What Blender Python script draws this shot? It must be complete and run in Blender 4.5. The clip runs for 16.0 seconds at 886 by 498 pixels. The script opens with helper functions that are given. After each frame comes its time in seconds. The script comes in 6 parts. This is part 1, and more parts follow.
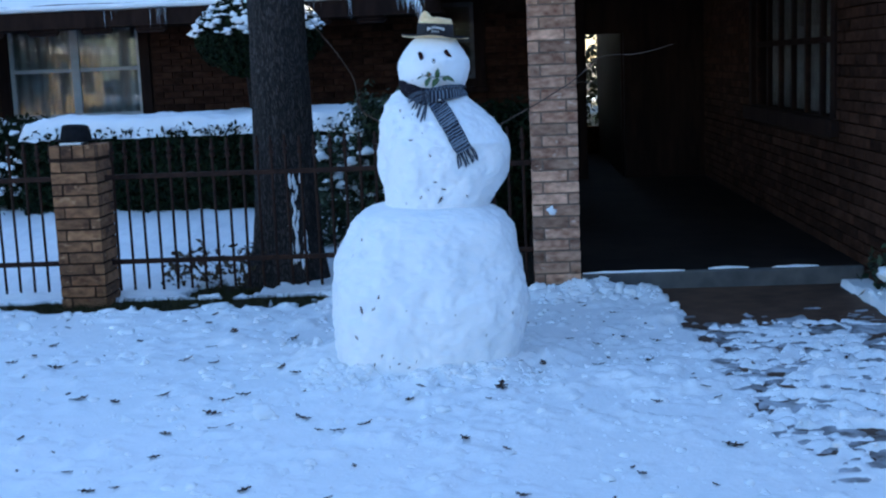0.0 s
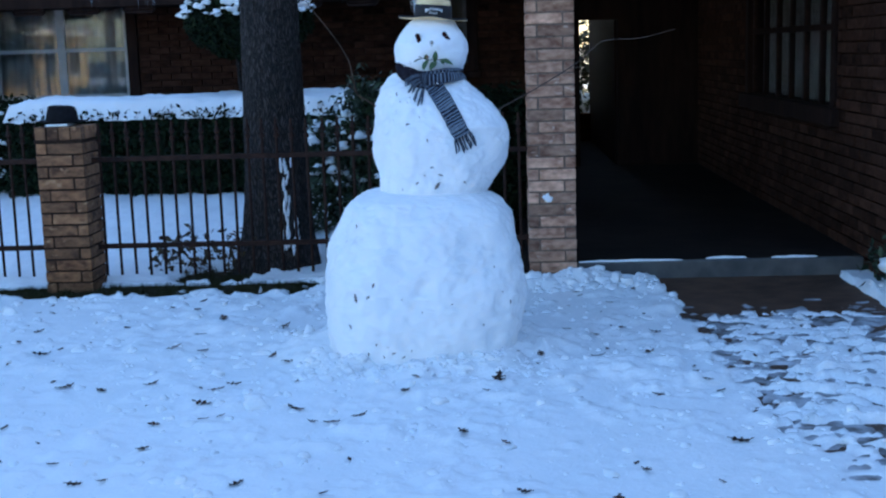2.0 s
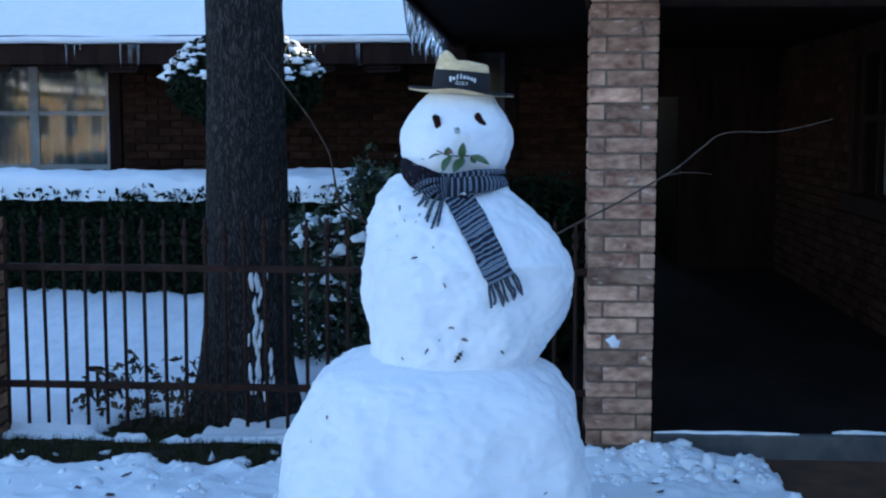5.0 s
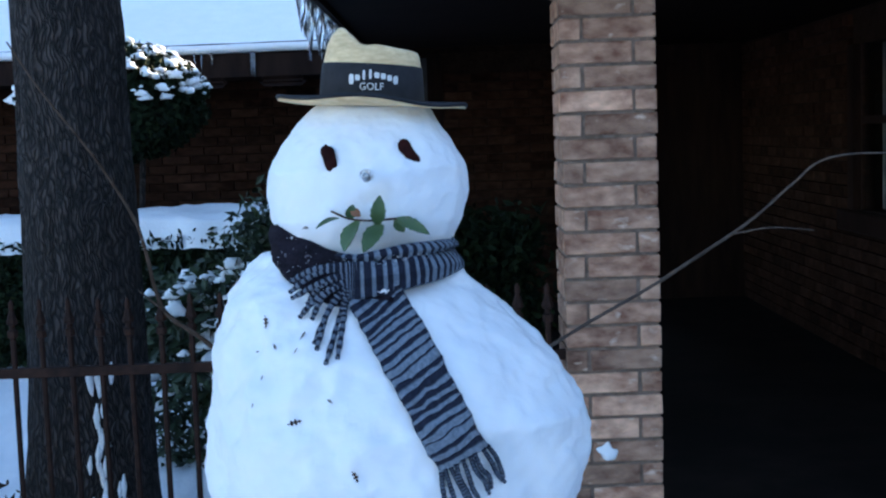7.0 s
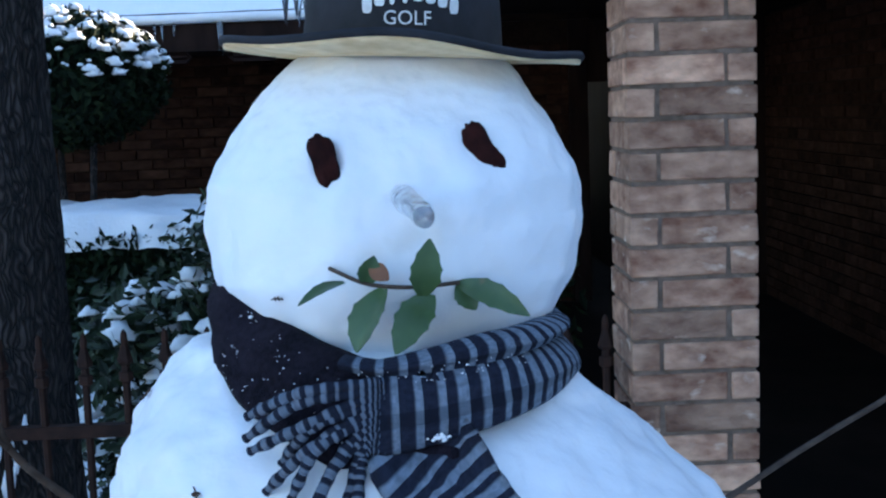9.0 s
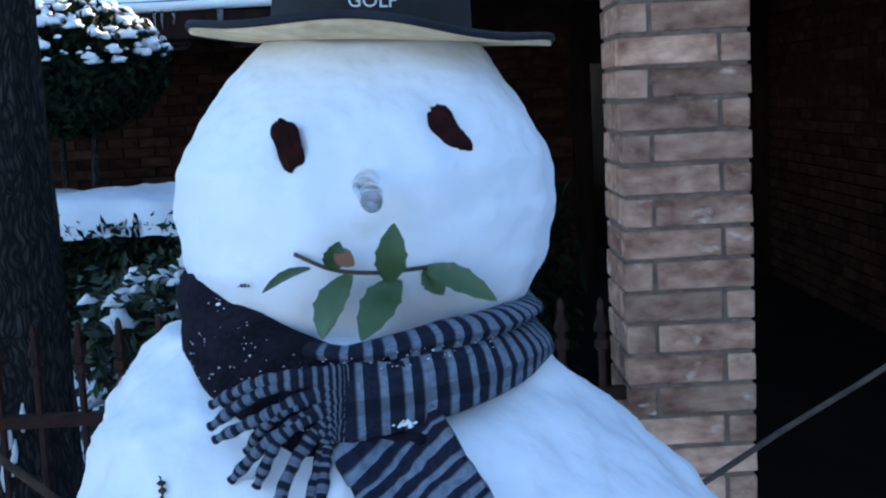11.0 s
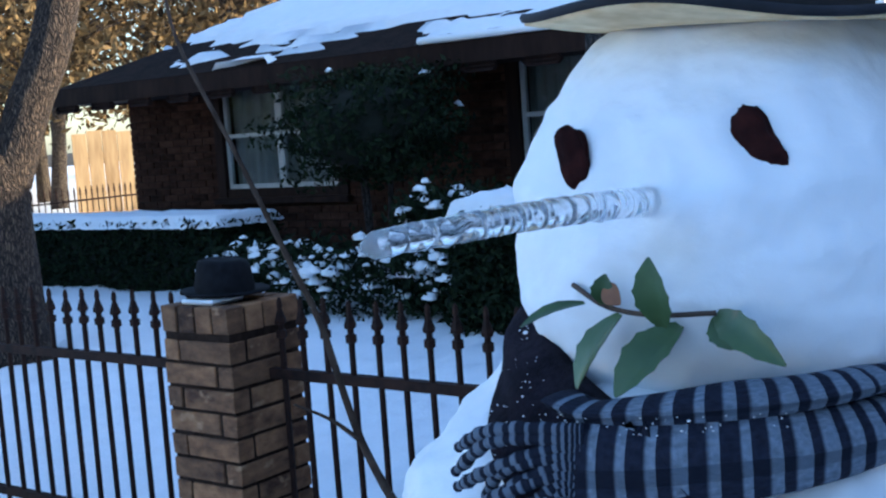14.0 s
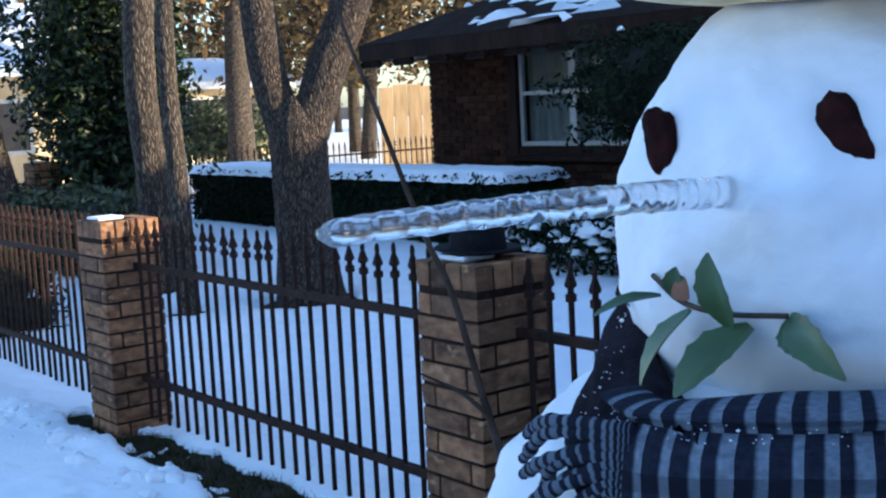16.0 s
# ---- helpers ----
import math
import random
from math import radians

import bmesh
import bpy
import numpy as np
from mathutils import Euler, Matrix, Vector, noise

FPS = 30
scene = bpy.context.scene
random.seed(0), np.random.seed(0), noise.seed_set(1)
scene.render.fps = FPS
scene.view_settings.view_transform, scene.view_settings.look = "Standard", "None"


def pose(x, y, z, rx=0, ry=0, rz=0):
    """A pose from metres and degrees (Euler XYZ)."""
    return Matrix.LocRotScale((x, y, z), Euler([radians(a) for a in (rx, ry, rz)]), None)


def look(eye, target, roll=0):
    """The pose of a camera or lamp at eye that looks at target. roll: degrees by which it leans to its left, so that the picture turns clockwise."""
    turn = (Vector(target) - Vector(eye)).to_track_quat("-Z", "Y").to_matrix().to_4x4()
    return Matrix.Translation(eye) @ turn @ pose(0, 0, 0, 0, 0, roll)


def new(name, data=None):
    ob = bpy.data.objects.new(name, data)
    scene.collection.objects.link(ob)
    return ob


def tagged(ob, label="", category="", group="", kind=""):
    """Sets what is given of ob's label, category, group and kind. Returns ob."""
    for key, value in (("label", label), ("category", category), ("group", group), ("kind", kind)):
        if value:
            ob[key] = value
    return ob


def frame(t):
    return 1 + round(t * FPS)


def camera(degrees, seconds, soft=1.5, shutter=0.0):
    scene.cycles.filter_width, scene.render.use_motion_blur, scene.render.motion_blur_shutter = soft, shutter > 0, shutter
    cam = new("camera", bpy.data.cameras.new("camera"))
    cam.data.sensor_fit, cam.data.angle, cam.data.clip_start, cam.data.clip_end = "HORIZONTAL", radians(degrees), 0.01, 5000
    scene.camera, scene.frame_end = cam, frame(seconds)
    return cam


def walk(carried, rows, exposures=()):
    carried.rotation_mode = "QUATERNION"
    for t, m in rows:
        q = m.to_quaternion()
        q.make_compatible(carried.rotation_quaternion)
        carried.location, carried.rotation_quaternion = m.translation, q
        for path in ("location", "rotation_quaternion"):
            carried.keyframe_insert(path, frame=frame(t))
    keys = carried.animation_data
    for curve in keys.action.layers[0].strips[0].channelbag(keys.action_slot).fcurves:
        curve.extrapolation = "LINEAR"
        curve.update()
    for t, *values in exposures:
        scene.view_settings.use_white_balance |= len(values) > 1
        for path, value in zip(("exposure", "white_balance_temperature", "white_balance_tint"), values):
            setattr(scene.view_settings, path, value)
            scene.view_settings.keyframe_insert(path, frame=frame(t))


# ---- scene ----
cam = camera(40.0, 16.0, soft=2.2)
PATH = [
    (0, (-0.147, -8.507, 1.582), (-0.262, -6.533, 1.283), -2.3),
    (0.5, (-0.158, -8.505, 1.573), (-0.263, -6.529, 1.28), -2.0),
    (1, (-0.159, -8.501, 1.569), (-0.268, -6.525, 1.283), -2.1),
    (1.5, (-0.162, -8.483, 1.577), (-0.259, -6.507, 1.285), -2.1),
    (2, (-0.211, -8.359, 1.566), (-0.303, -6.387, 1.244), -1.7),
    (2.5, (-0.319, -8.099, 1.59), (-0.357, -6.121, 1.301), -2.1),
    (3, (-0.309, -7.732, 1.573), (-0.344, -5.758, 1.255), -4.0),
    (3.5, (-0.287, -7.285, 1.606), (-0.375, -5.31, 1.308), -2.2),
    (4, (-0.369, -6.944, 1.631), (-0.478, -4.973, 1.314), 0.1),
    (4.5, (-0.345, -6.408, 1.575), (-0.465, -4.424, 1.347), -0.8),
    (5, (-0.304, -6.02, 1.638), (-0.441, -4.036, 1.427), 0.1),
    (5.2, (-0.333, -5.79, 1.602), (-0.408, -3.799, 1.424), 1.2),
    (7.3, (-0.419, -3.951, 1.675), (-0.443, -1.96, 1.484), -2.6),
    (7.5, (-0.446, -3.805, 1.656), (-0.484, -1.808, 1.549), -3.1),
    (8, (-0.472, -3.444, 1.656), (-0.527, -1.447, 1.571), -0.9),
    (8.5, (-0.534, -3.194, 1.679), (-0.479, -1.203, 1.489), -1.6),
    (9, (-0.515, -3.066, 1.671), (-0.49, -1.078, 1.449), -2.1),
    (9.2, (-0.534, -3.042, 1.693), (-0.469, -1.06, 1.434), -1.8),
    (11.3, (-0.475, -3.064, 1.667), (-0.478, -1.078, 1.427), -2.8),
    (11.5, (-0.475, -3.071, 1.676), (-0.49, -1.084, 1.454), -2.6),
    (12, (-0.479, -3.082, 1.685), (-0.492, -1.093, 1.481), -2.2),
    (12.3, (-0.475, -3.082, 1.68), (-0.434, -1.095, 1.457), -1.9),
    (12.5, (-0.46, -3.057, 1.679), (-0.564, -1.075, 1.432), -3.7),
    (13, (-0.27, -3.008, 1.681), (-0.761, -1.081, 1.462), -4.2),
    (13.5, (-0.206, -2.848, 1.669), (-1.004, -1.031, 1.427), -2.2),
    (13.7, (-0.194, -2.816, 1.67), (-1.158, -1.077, 1.461), -2.5),
    (14, (-0.126, -2.767, 1.664), (-1.337, -1.188, 1.461), -4.1),
    (14.5, (0.021, -2.709, 1.669), (-1.491, -1.422, 1.426), -3.6),
    (15, (0.048, -2.684, 1.674), (-1.525, -1.471, 1.443), -3.3),
    (15.5, (-0.046, -2.633, 1.672), (-1.626, -1.419, 1.499), -1.2),
    (16, (-0.018, -2.638, 1.669), (-1.577, -1.41, 1.427), -2.9),
]
walk(cam, [(t, look(eye, target, roll)) for t, eye, target, roll in PATH],
     [(0.0, 1.62, 5120, 10), (5.0, 1.62, 5150, 10), (7.4, 1.86, 5480, 10), (9.0, 1.82, 5400, 10), (12.4, 1.71, 5130, 10), (13.5, 1.71, 5090, 10), (14.2, 1.60, 5060, 10), (16.0, 1.56, 5000, 10)])

# ---- world and sun ----
SUN_WAY = Vector((0.74, 0.64, 0.235)).normalized()   # towards the sun
world = bpy.data.worlds.new("sky")
scene.world = world
world.use_nodes = True
wn = world.node_tree
sky = wn.nodes.new("ShaderNodeTexSky")
sky.sky_type, sky.sun_disc = "NISHITA", False
sky.sun_elevation = math.asin(SUN_WAY.z)
sky.sun_rotation = math.atan2(SUN_WAY.x, SUN_WAY.y)
wn.links.new(sky.outputs[0], wn.nodes["Background"].inputs[0])
wn.nodes["Background"].inputs[1].default_value = 0.14
sun = new("sun", bpy.data.lights.new("sun", "SUN"))
sun.data.energy, sun.data.angle, sun.data.color = 5.0, radians(0.6), (1.0, 0.74, 0.41)
sun.matrix_world = look(SUN_WAY * 50, (0, 0, 0))


# ---- materials ----
def make_mat(name, dark, light, size=20.0, rough=0.8, bump=0.3, bump_size=None, metal=0.0, stretch=(1, 1, 1), random_by=0.0, stain=None, spec=0.4, dist=0.01, detail=6):
    """A surface of two colours mixed by noise at two scales, with fine relief; random_by varies it piece by piece."""
    m = bpy.data.materials.new(name)
    m.use_nodes = True
    nt = m.node_tree
    N, L = nt.nodes, nt.links
    p = N["Principled BSDF"]
    tc = N.new("ShaderNodeTexCoord")
    mp = N.new("ShaderNodeMapping")
    mp.inputs["Scale"].default_value = stretch
    L.new(tc.outputs["Object"], mp.inputs[0])
    vec = mp.outputs[0]
    if random_by:
        info = N.new("ShaderNodeObjectInfo")
        add = N.new("ShaderNodeVectorMath")
        add.operation = "MULTIPLY_ADD"
        add.inputs[1].default_value = (37, 37, 37)
        L.new(info.outputs["Random"], add.inputs[0])
        L.new(vec, add.inputs[2])
        vec = add.outputs[0]
    n1 = N.new("ShaderNodeTexNoise")
    n1.inputs["Scale"].default_value, n1.inputs["Detail"].default_value = size, detail
    n2 = N.new("ShaderNodeTexNoise")
    n2.inputs["Scale"].default_value, n2.inputs["Detail"].default_value = size * 0.17, 3
    L.new(vec, n1.inputs[0])
    L.new(vec, n2.inputs[0])
    mix = N.new("ShaderNodeMath")
    mix.operation = "MULTIPLY_ADD"
    mix.inputs[1].default_value = 0.55
    L.new(n1.outputs[0], mix.inputs[0])
    half = N.new("ShaderNodeMath")
    half.operation = "MULTIPLY"
    half.inputs[1].default_value = 0.45
    L.new(n2.outputs[0], half.inputs[0])
    L.new(half.outputs[0], mix.inputs[2])
    ramp = N.new("ShaderNodeValToRGB")
    ramp.color_ramp.elements[0].position, ramp.color_ramp.elements[0].color = 0.36, (*dark, 1)
    ramp.color_ramp.elements[1].position, ramp.color_ramp.elements[1].color = 0.64, (*light, 1)
    L.new(mix.outputs[0], ramp.inputs[0])
    out = ramp.outputs[0]
    if random_by:
        hsv = N.new("ShaderNodeHueSaturation")
        r = N.new("ShaderNodeMapRange")
        r.inputs["To Min"].default_value, r.inputs["To Max"].default_value = 1 - random_by, 1 + random_by
        L.new(info.outputs["Random"], r.inputs[0])
        L.new(r.outputs[0], hsv.inputs["Value"])
        L.new(out, hsv.inputs["Color"])
        out = hsv.outputs[0]
    if stain:
        colour, scale, edge = stain
        n3 = N.new("ShaderNodeTexNoise")
        n3.inputs["Scale"].default_value, n3.inputs["Detail"].default_value = scale, 4
        L.new(vec, n3.inputs[0])
        r3 = N.new("ShaderNodeMapRange")
        r3.inputs["From Min"].default_value, r3.inputs["From Max"].default_value = edge, edge + 0.12
        L.new(n3.outputs[0], r3.inputs[0])
        mx = N.new("ShaderNodeMix")
        mx.data_type = "RGBA"
        L.new(r3.outputs[0], mx.inputs[0])
        L.new(out, mx.inputs[6])
        mx.inputs[7].default_value = (*colour, 1)
        out = mx.outputs[2]
    L.new(out, p.inputs["Base Color"])
    p.inputs["Roughness"].default_value, p.inputs["Metallic"].default_value = rough, metal
    p.inputs["Specular IOR Level"].default_value = spec
    if bump:
        nb = N.new("ShaderNodeTexNoise")
        nb.inputs["Scale"].default_value, nb.inputs["Detail"].default_value = bump_size or size * 2.5, 5
        L.new(vec, nb.inputs[0])
        bp = N.new("ShaderNodeBump")
        bp.inputs["Strength"].default_value, bp.inputs["Distance"].default_value = bump, dist
        L.new(nb.outputs[0], bp.inputs["Height"])
        L.new(bp.outputs[0], p.inputs["Normal"])
    return m


def leaf_mat(name, a, b, rough=0.5, spec=0.4):
    """Leaves whose green varies from leaf to leaf."""
    m = bpy.data.materials.new(name)
    m.use_nodes = True
    N, L = m.node_tree.nodes, m.node_tree.links
    p = N["Principled BSDF"]
    geo = N.new("ShaderNodeNewGeometry")
    ramp = N.new("ShaderNodeValToRGB")
    ramp.color_ramp.elements[0].color, ramp.color_ramp.elements[1].color = (*a, 1), (*b, 1)
    L.new(geo.outputs["Random Per Island"], ramp.inputs[0])
    L.new(ramp.outputs[0], p.inputs["Base Color"])
    p.inputs["Roughness"].default_value = rough
    p.inputs["Specular IOR Level"].default_value = spec
    return m


def glass_mat(name, tint=(0.9, 0.95, 1.0), rough=0.0):
    m = bpy.data.materials.new(name)
    m.use_nodes = True
    p = m.node_tree.nodes["Principled BSDF"]
    p.inputs["Base Color"].default_value = (*tint, 1)
    p.inputs["Transmission Weight"].default_value = 1.0
    p.inputs["Roughness"].default_value = rough
    p.inputs["IOR"].default_value = 1.45
    return m


def bark_mat(name, furrow, plate, fleck, scale=36):
    """Oak bark: long plates between dark furrows, with pale flecks."""
    m = bpy.data.materials.new(name)
    m.use_nodes = True
    N, L = m.node_tree.nodes, m.node_tree.links
    p = N["Principled BSDF"]
    tc = N.new("ShaderNodeTexCoord")
    nz = N.new("ShaderNodeTexNoise")
    nz.inputs["Scale"].default_value = 7
    L.new(tc.outputs["Object"], nz.inputs[0])
    add = N.new("ShaderNodeVectorMath")
    add.operation = "MULTIPLY_ADD"
    add.inputs[1].default_value = (0.09, 0.09, 0.05)
    L.new(nz.outputs["Color"], add.inputs[0])
    L.new(tc.outputs["Object"], add.inputs[2])
    mp = N.new("ShaderNodeMapping")
    mp.inputs["Scale"].default_value = (1, 1, 0.17)
    L.new(add.outputs[0], mp.inputs[0])
    vo = N.new("ShaderNodeTexVoronoi")
    vo.feature = "DISTANCE_TO_EDGE"
    vo.inputs["Scale"].default_value = scale
    L.new(mp.outputs[0], vo.inputs[0])
    fine = N.new("ShaderNodeTexNoise")
    fine.inputs["Scale"].default_value, fine.inputs["Detail"].default_value = 55, 8
    L.new(mp.outputs[0], fine.inputs[0])
    mr = N.new("ShaderNodeMapRange")
    mr.inputs["From Max"].default_value = 0.28
    L.new(vo.outputs["Distance"], mr.inputs[0])
    mul = N.new("ShaderNodeMath")
    mul.operation = "MULTIPLY"
    L.new(mr.outputs[0], mul.inputs[0])
    L.new(fine.outputs[0], mul.inputs[1])
    ramp = N.new("ShaderNodeValToRGB")
    ramp.color_ramp.elements[0].position, ramp.color_ramp.elements[0].color = 0.06, (*furrow, 1)
    ramp.color_ramp.elements[1].position, ramp.color_ramp.elements[1].color = 0.70, (*fleck, 1)
    e = ramp.color_ramp.elements.new(0.36)
    e.color = (*plate, 1)
    L.new(mul.outputs[0], ramp.inputs[0])
    L.new(ramp.outputs[0], p.inputs["Base Color"])
    p.inputs["Roughness"].default_value = 0.95
    bp = N.new("ShaderNodeBump")
    bp.inputs["Strength"].default_value, bp.inputs["Distance"].default_value = 1.0, 0.02
    L.new(mul.outputs[0], bp.inputs["Height"])
    L.new(bp.outputs[0], p.inputs["Normal"])
    return m


BARK = bark_mat("oak_bark", (0.004, 0.003, 0.003), (0.030, 0.023, 0.020), (0.080, 0.066, 0.060), 62)
BARK_FORK = bark_mat("brown_oak_bark", (0.008, 0.005, 0.004), (0.066, 0.045, 0.030), (0.15, 0.107, 0.070), 60)
BARK_PALE = bark_mat("pale_bark", (0.012, 0.008, 0.006), (0.075, 0.055, 0.037), (0.18, 0.14, 0.10), 46)
SNOW = make_mat("snow", (0.84, 0.86, 0.88), (0.90, 0.91, 0.93), 9, 0.65, 0.35, 45, dist=0.012, spec=0.3)
PACKED = make_mat("packed_snow", (0.83, 0.85, 0.88), (0.90, 0.91, 0.93), 7, 0.55, 0.25, 60, dist=0.006, spec=0.3, stain=((0.70, 0.70, 0.68), 5.5, 0.68))
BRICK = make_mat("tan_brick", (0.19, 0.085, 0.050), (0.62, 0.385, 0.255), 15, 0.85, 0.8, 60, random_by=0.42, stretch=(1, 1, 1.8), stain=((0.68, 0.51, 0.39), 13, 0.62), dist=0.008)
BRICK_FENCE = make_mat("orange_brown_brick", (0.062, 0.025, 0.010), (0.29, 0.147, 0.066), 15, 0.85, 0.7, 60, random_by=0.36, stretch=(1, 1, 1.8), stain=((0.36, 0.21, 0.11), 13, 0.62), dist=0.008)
MORTAR_TAN = make_mat("tan_mortar", (0.12, 0.085, 0.06), (0.24, 0.17, 0.13), 40, 0.95, 0.5, 120, dist=0.004)
# house brick and mortar held near black: porch and eave shade is in the colour
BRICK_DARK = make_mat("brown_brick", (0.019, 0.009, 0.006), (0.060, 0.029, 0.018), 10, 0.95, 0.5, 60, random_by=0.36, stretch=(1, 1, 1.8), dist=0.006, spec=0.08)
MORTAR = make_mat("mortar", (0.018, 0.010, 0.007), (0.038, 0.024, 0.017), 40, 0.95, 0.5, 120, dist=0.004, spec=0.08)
IRON = make_mat("rusty_brown_iron", (0.011, 0.006, 0.005), (0.038, 0.018, 0.012), 25, 0.75, 0.3, 90, dist=0.002, spec=0.15)
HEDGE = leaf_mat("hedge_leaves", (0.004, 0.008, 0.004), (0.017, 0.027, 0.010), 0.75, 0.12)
SHRUB = leaf_mat("shrub_leaves", (0.007, 0.016, 0.008), (0.036, 0.058, 0.022))
IVY = leaf_mat("ivy_leaves", (0.003, 0.008, 0.003), (0.034, 0.050, 0.014), 0.4, 0.25)
BUSH = leaf_mat("dark_bush_leaves", (0.012, 0.020, 0.008), (0.055, 0.070, 0.022))
DRY_GRASS = leaf_mat("straggly_stems", (0.03, 0.02, 0.012), (0.10, 0.075, 0.04), 0.9)
AUTUMN = leaf_mat("autumn_leaves", (0.030, 0.019, 0.009), (0.20, 0.135, 0.058), 0.8, 0.1)
GRASS = leaf_mat("winter_grass", (0.010, 0.012, 0.004), (0.060, 0.055, 0.022), 0.9, 0.1)
# near-black filling, painted shade for the depth between leaves
HEDGE_SHADE = make_mat("hedge_core_shade", (0.006, 0.008, 0.005), (0.014, 0.016, 0.010), 12, 1.0, 0)
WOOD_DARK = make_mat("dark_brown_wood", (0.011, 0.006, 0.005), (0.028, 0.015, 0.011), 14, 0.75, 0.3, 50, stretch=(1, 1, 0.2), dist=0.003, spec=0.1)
WOOD_FENCE = make_mat("weathered_boards", (0.24, 0.15, 0.065), (0.42, 0.29, 0.14), 12, 0.85, 0.4, 50, stretch=(1, 1, 0.15), random_by=0.15)
SHINGLE = make_mat("brown_shingles", (0.007, 0.0045, 0.0035), (0.026, 0.015, 0.011), 30, 1.0, 0.5, 80, spec=0.1)
# wet porch concrete, pulled near black so the colour also carries the roof's shade
CONCRETE = make_mat("wet_shaded_concrete", (0.006, 0.004, 0.003), (0.022, 0.014, 0.011), 5, 0.85, 0.3, 60, stain=((0.007, 0.005, 0.004), 1.6, 0.50), dist=0.004, spec=0.15)
PATH = make_mat("wet_brown_path", (0.028, 0.014, 0.008), (0.115, 0.062, 0.036), 7, 0.7, 0.5, 50, dist=0.006)
SOIL = make_mat("dark_soil_and_grass", (0.010, 0.007, 0.004), (0.050, 0.034, 0.016), 22, 0.95, 0.8, 60, dist=0.02)
SLUSH = make_mat("grey_slush", (0.06, 0.045, 0.038), (0.55, 0.57, 0.62), 16, 0.5, 0.5, 60, dist=0.008)
STEP_FACE = make_mat("grey_concrete", (0.06, 0.06, 0.062), (0.12, 0.115, 0.11), 10, 0.85, 0.3, 70, dist=0.004)
WHITE_PAINT = make_mat("white_paint", (0.34, 0.34, 0.32), (0.46, 0.46, 0.44), 12, 0.5, 0.05)
CURTAIN_DIM = make_mat("dim_curtain", (0.16, 0.14, 0.12), (0.34, 0.30, 0.26), 3, 0.95, 0.1)
CURTAIN = make_mat("pale_curtain", (0.17, 0.175, 0.16), (0.32, 0.315, 0.28), 3, 0.95, 0.1)
# flat dark backing for windows: the unlit rooms' dimness is in the colour
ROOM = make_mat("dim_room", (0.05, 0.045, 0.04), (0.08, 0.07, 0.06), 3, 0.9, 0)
CREAM = make_mat("cream_wall", (0.42, 0.32, 0.18), (0.55, 0.43, 0.26), 3, 0.85, 0.1)
GLASS = glass_mat("window_glass")
# index lowered only so the narrow window mirrors less of the bright street
GLASS_DIM = glass_mat("weak_mirror_glass")
GLASS_DIM.node_tree.nodes["Principled BSDF"].inputs["IOR"].default_value = 1.12
ICE = glass_mat("clear_ice", (0.97, 0.98, 1.0), 0.09)
ICE.node_tree.nodes["Principled BSDF"].inputs["Transmission Weight"].default_value = 0.90
STRAW = make_mat("pale_straw", (0.64, 0.45, 0.23), (0.90, 0.70, 0.41), 50, 0.8, 0.5, 260, stretch=(1, 1, 3), dist=0.002)
NAVY = make_mat("black_band_cloth", (0.006, 0.006, 0.009), (0.016, 0.016, 0.022), 60, 0.75, 0.3, 400, dist=0.001)
FELT = make_mat("black_felt", (0.005, 0.005, 0.006), (0.013, 0.013, 0.016), 40, 0.95, 0.2, 200, dist=0.001, spec=0.15)
LETTER = make_mat("white_thread", (0.62, 0.64, 0.66), (0.75, 0.77, 0.8), 200, 0.7, 0.3, 500, dist=0.0005)
WOOL_DARK = make_mat("dark_plum_wool", (0.006, 0.005, 0.008), (0.020, 0.016, 0.024), 160, 1.0, 0.8, 420, dist=0.003, spec=0.1)
STONE_EYE = make_mat("dark_red_stone", (0.012, 0.004, 0.004), (0.040, 0.011, 0.009), 60, 0.9, 0.6, 160, dist=0.003, spec=0.1)
HOLLY = make_mat("holly_leaf", (0.030, 0.062, 0.022), (0.075, 0.125, 0.045), 25, 0.38, 0.2, 120, dist=0.002, spec=0.5, stain=((0.20, 0.12, 0.05), 18, 0.70))
RUSSET = make_mat("russet_leaf", (0.13, 0.055, 0.03), (0.26, 0.12, 0.06), 40, 0.7, 0.2, 120, dist=0.001)
DRY_LEAF = make_mat("dry_leaf", (0.014, 0.009, 0.007), (0.075, 0.040, 0.025), 30, 0.8, 0.3, 100, random_by=0.4)
TWIG = make_mat("grey_twig", (0.035, 0.023, 0.017), (0.10, 0.07, 0.052), 50, 0.85, 0.4, 200, dist=0.002)
TWIG_DARK = make_mat("brown_twig", (0.032, 0.021, 0.015), (0.090, 0.062, 0.045), 50, 0.9, 0.4, 200, dist=0.002, spec=0.1)


